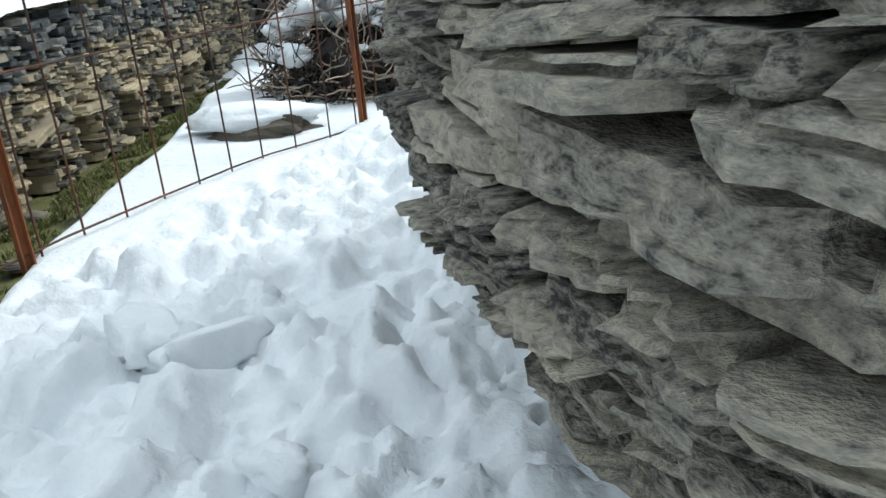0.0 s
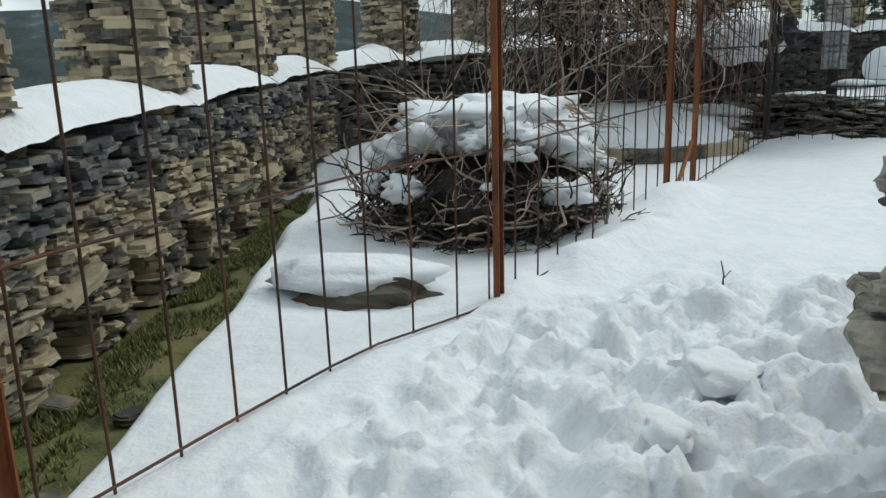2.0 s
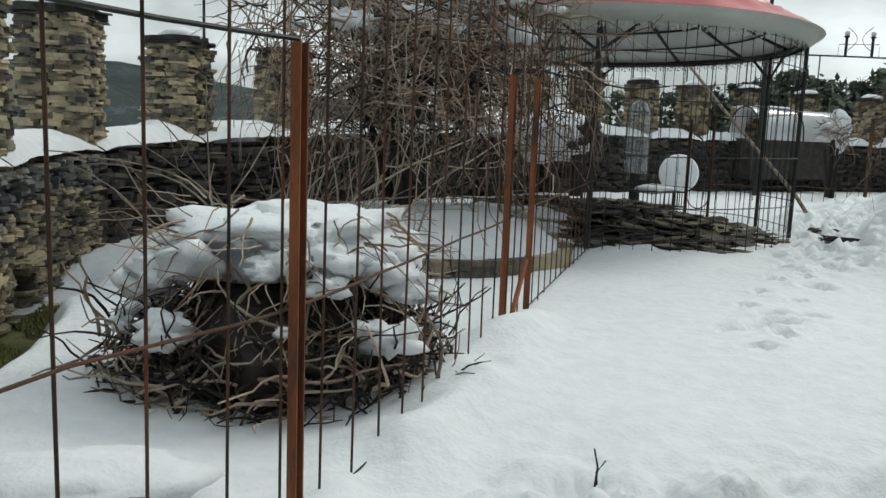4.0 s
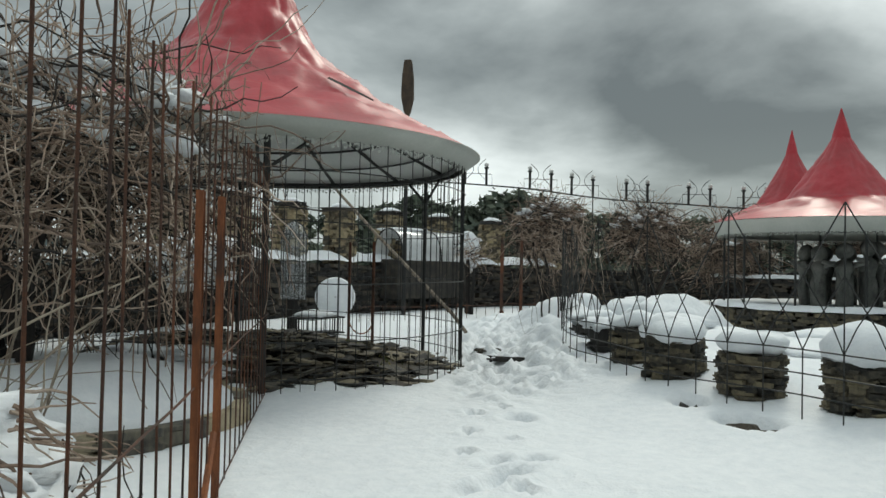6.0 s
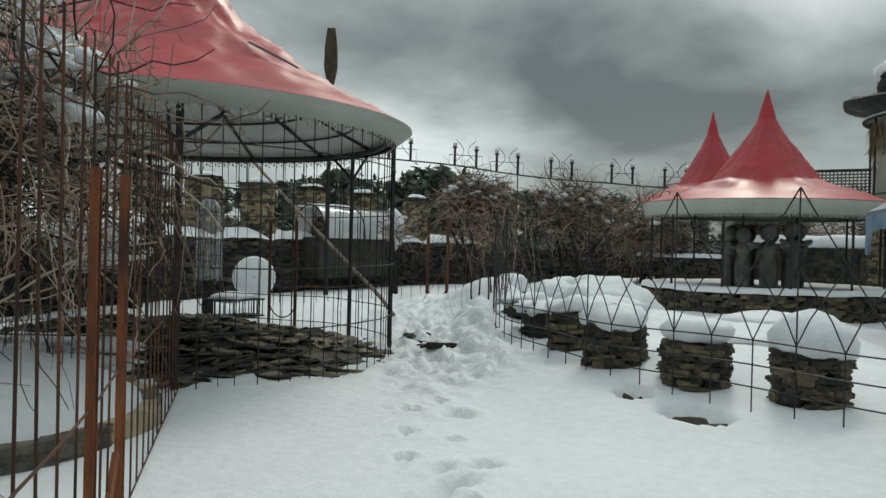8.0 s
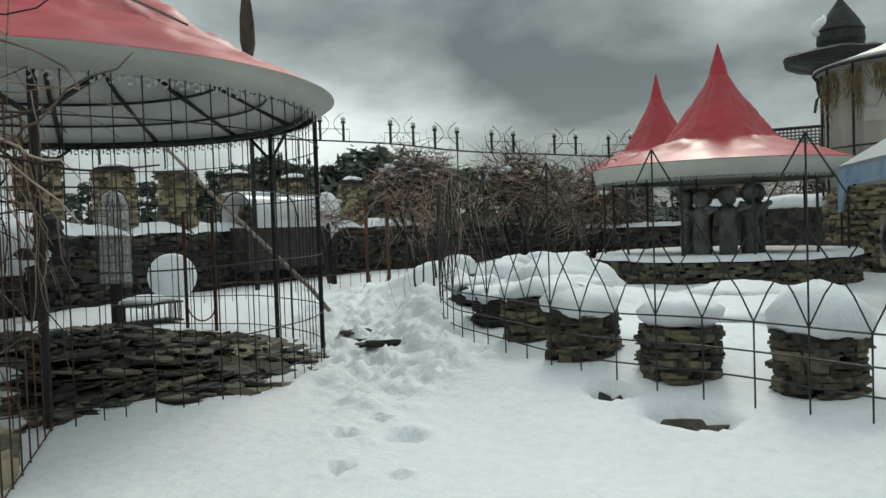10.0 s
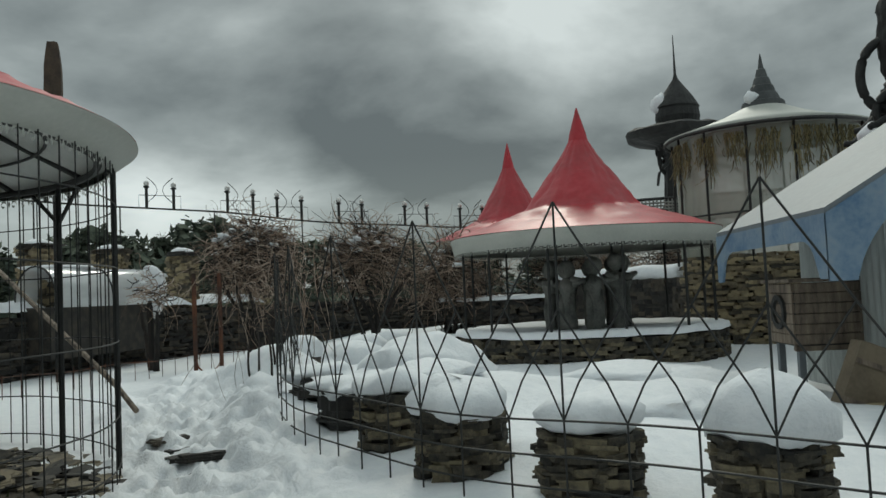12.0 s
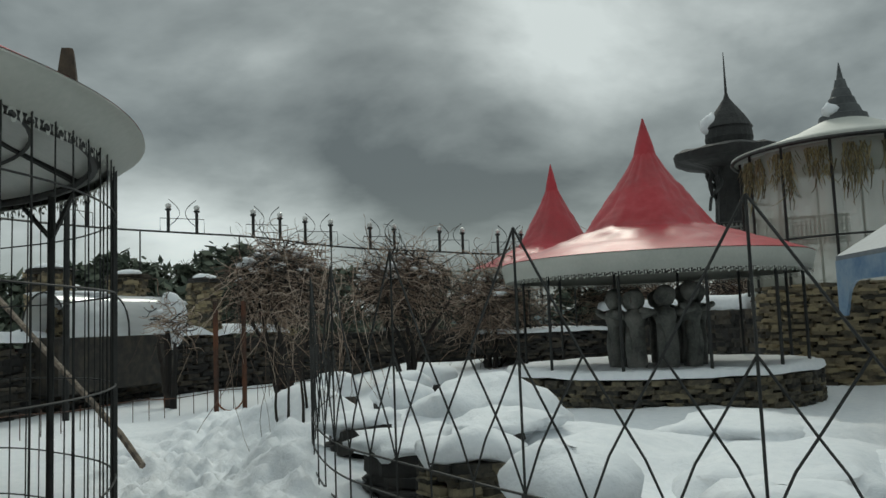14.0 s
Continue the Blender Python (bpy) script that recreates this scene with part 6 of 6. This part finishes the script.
rim = Shape().lathe(0, 0, [(0.13, -0.02), (0.19, -0.02), (0.19, 0.02), (0.13, 0.02), (0.13, -0.02)], 24)
rm = hm @ pose(-0.565, 0.0, 1.58, 0, 90, 0)
rim.v = [tuple(rm @ Vector(v)) for v in rim.v]
part("round_hole", rim, IRON, hutch_body, "round dark entrance hole")
for x in (-0.46, 0.46):
    for y in (-0.28, 0.28):
        part("leg", hbox(Shape(), x, y, 0.89, 0.07, 0.07, 0.72), TIN, hutch)
part("frame", hbox(Shape(), 0, -0.3, 1.2, 1.06, 0.06, 0.07), WOOD, hutch)

crate = thing("plywood_crate", "old plywood crate leaning against the shed wall", "crate")
cm = pose(10.95, 7.86, 0.95, 0, 22, -60)
sh = Shape().box(0, 0, 0, 0.46, 0.24, 0.80, 0, 0, 0.012)
sh.v = [tuple(cm @ Vector(v)) for v in sh.v]
crate_body = part("body", sh, CARTON, crate)
for zz in (-0.2, 0.2):
    b = Shape().box(0, -0.136, zz, 0.46, 0.012, 0.05)
    b.v = [tuple(cm @ Vector(v)) for v in b.v]
    part("batten", b, WOOD, crate_body)
for k in range(8):
    x, y = 10.6 + 0.16 * k, 7.45 + 0.12 * (k % 3)
    solid("flat_stone", Shape().placed(BIG[k], pose(x, y, 0.76, 0, 4, 40 * k) @ Matrix.Diagonal((0.4, 0.3, 0.08, 1))), OCHRE, "flat tan stone lying by the shed", "stone", "flat stones by the shed")

# big black sculpture behind the shed
ox, oy = 17.6, 7.55
s = Shape()
body_line = [(0.95, 4.2), (0.8, 4.6), (0.5, 5.0), (0.36, 5.3), (0.35, 5.6), (0.46, 6.0), (0.55, 6.4), (0.58, 6.9), (0.52, 7.4), (0.34, 7.75), (0.03, 7.9)]
s.lathe(ox, oy, [(r0 + (r1 - r0) * k / 5, z0 + (z1 - z0) * k / 5) for (r0, z0), (r1, z1) in zip(body_line, body_line[1:]) for k in range(5)] + [body_line[-1]], 60,
        wobble=lambda a, r, z: (r * (1 + 0.14 * noise.noise(Vector((math.cos(a) * 2, math.sin(a) * 2, z * 2.2))) + 0.10 * noise.noise(Vector((math.cos(a) * 9, math.sin(a) * 9, z * 8))) + 0.06 * noise.noise(Vector((math.cos(a) * 16, math.sin(a) * 16, z * 15)))), z - 0.42))
s.tube([(ox - 0.2, oy + 0.52 + 0.52 * math.cos(radians(a0)) * (0.85 if a0 < 90 else 1.0) - 0.06, 5.62 + 0.66 * math.sin(radians(a0))) for a0 in range(-100, 150, 10)], 0.095, 9)
ro = random.Random(23)
for k in range(34):
    a = radians(360 * k / 34)
    s.tube(wander(ro, (ox + 0.32 * math.cos(a), oy + 0.32 * math.sin(a), 5.0 + 0.25 * (k % 3)), (0.5 * math.cos(a), 0.5 * math.sin(a), -0.6), 1.25, 16, 0.42, 0.06), 0.12, 8, 0.5)
s.lathe(ox, oy, [(1.1, 0.2), (1.1, 3.6), (0.9, 3.85)], 20)
s.v = [(ox + 0.05 + 0.86 * (x - ox), oy - 0.10 + 0.86 * (y - oy), z if z < 3.7 else 3.6 + 0.90 * (z - 3.6)) for x, y, z in s.v]
solid("octopus_sculpture", s, IRON, "tall black rough sculpture with coiling arms on a plinth", "statue", smooth=True)
solid("snow_pad", Shape().blob(ox - 0.1, oy + 0.5, 4.42, 0.25, 0.32, 0.2, 3, 0.3, 12), SNOW, "snow resting on the coiled sculpture", "snow", smooth=True)


# ---- trees and distance ----
def pine(x, y, z, high, seed):
    rnd = random.Random(seed)
    t = thing("pine_tree", "dark green pine beyond the parapet", "tree", group="pines beyond the parapet")
    part("trunk", Shape().tube([(x, y, z), (x + 0.2, y, z + high * 0.5), (x, y, z + high * 0.95)], 0.18, 6, 0.25), BARK, t)
    limbs, crown = Shape(), Shape()
    for k in range(34):
        u = rnd.uniform(0.25, 1.0)
        a = rnd.uniform(0, 6.28)
        ln = high * 0.30 * (1.15 - u) + 0.35
        p0 = Vector((x, y, z + high * u * 0.95))
        p1 = p0 + Vector((math.cos(a) * ln, math.sin(a) * ln, ln * 0.25))
        limbs.tube([tuple(p0), tuple((p0 + p1) / 2 + Vector((0, 0, 0.08))), tuple(p1)], 0.045, 4, 0.3)
        for c in range(60):
            q = p0.lerp(p1, rnd.uniform(0.3, 1.1)) + Vector((rnd.gauss(0, 0.28), rnd.gauss(0, 0.28), rnd.gauss(0.08, 0.2)))
            sz = rnd.uniform(0.2, 0.42)
            d1 = Vector((rnd.gauss(0, 1), rnd.gauss(0, 1), rnd.gauss(0, 0.6))).normalized() * sz
            d2 = Vector((rnd.gauss(0, 1), rnd.gauss(0, 1), rnd.gauss(0, 0.6))).normalized() * sz * 0.5
            crown.add([tuple(q - d1), tuple(q + d2), tuple(q + d1), tuple(q - d2)], [(0, 1, 2), (0, 2, 3)])
    part("limb_mass", limbs, BARK, t, kind="stuff")
    part("crown", crown, PINE, t, kind="stuff")


for k, (az, dist, top) in enumerate(((22, 58, 3.0), (25, 52, 3.3), (28, 50, 3.4), (30, 48, 3.6), (32, 45, 4.0), (34, 43, 4.5), (36, 42, 4.4), (37.5, 44, 4.2), (39, 44, 4.8), (40.5, 45, 5.0), (42, 44, 5.0), (43.5, 46, 4.5), (45.5, 48, 3.8), (48, 50, 3.4), (51, 52, 3.2), (54, 52, 3.2), (57, 54, 3.0), (-21, 34, 3.2), (-23.5, 38, 3.0), (-29, 40, 3.4), (60, 55, 3.0), (64, 55, 3.0))):
    a = radians(az)
    x, y = 1 + dist * math.sin(a), 6 + dist * math.cos(a)
    gz0 = snow_height(x, y)
    high = 2.0 + dist * math.tan(radians(top + (0.9 if az > 0 else 0.3))) - gz0
    pine(x, y, gz0 - 0.3, high, 300 + k)

# far hills
def hills(r, prof, name, label, mat, seed):
    vs, fs = [], []
    n, m = 260, 14
    for i in range(n + 1):
        az = -100 + 230 * i / n
        a = radians(az)
        top = prof(az) + 0.35 * noise.noise(Vector((az * 0.13, seed, 0))) + 0.12 * noise.noise(Vector((az * 0.6, seed, 2)))
        for j in range(m + 1):
            u = j / m
            rr = r * (1 - 0.25 * (1 - u)) + 12 * noise.noise(Vector((az * 0.4, u * 6, seed)))
            vs.append((rr * math.sin(a), rr * math.cos(a), -70 + (70 + r * math.tan(radians(max(0.1, top)))) * u ** 0.8))
    for i in range(n):
        for j in range(m):
            k = i * (m + 1) + j
            fs.append((k, k + m + 1, k + m + 2, k + 1))
    solid(name, Shape().add(vs, fs), mat, label, "hills", kind="structure", smooth=True)


hills(1300, lambda az: 2.2 + 1.7 * math.exp(-((az + 14) / 11) ** 2) + 1.3 * math.exp(-((az + 38) / 14) ** 2) - 1.4 * smooth01(2, 22, az), "backdrop", "far blue forested hills", FOREST, 3)

# ---- the many pieces of stonework ----
for job in LATER:
    job()
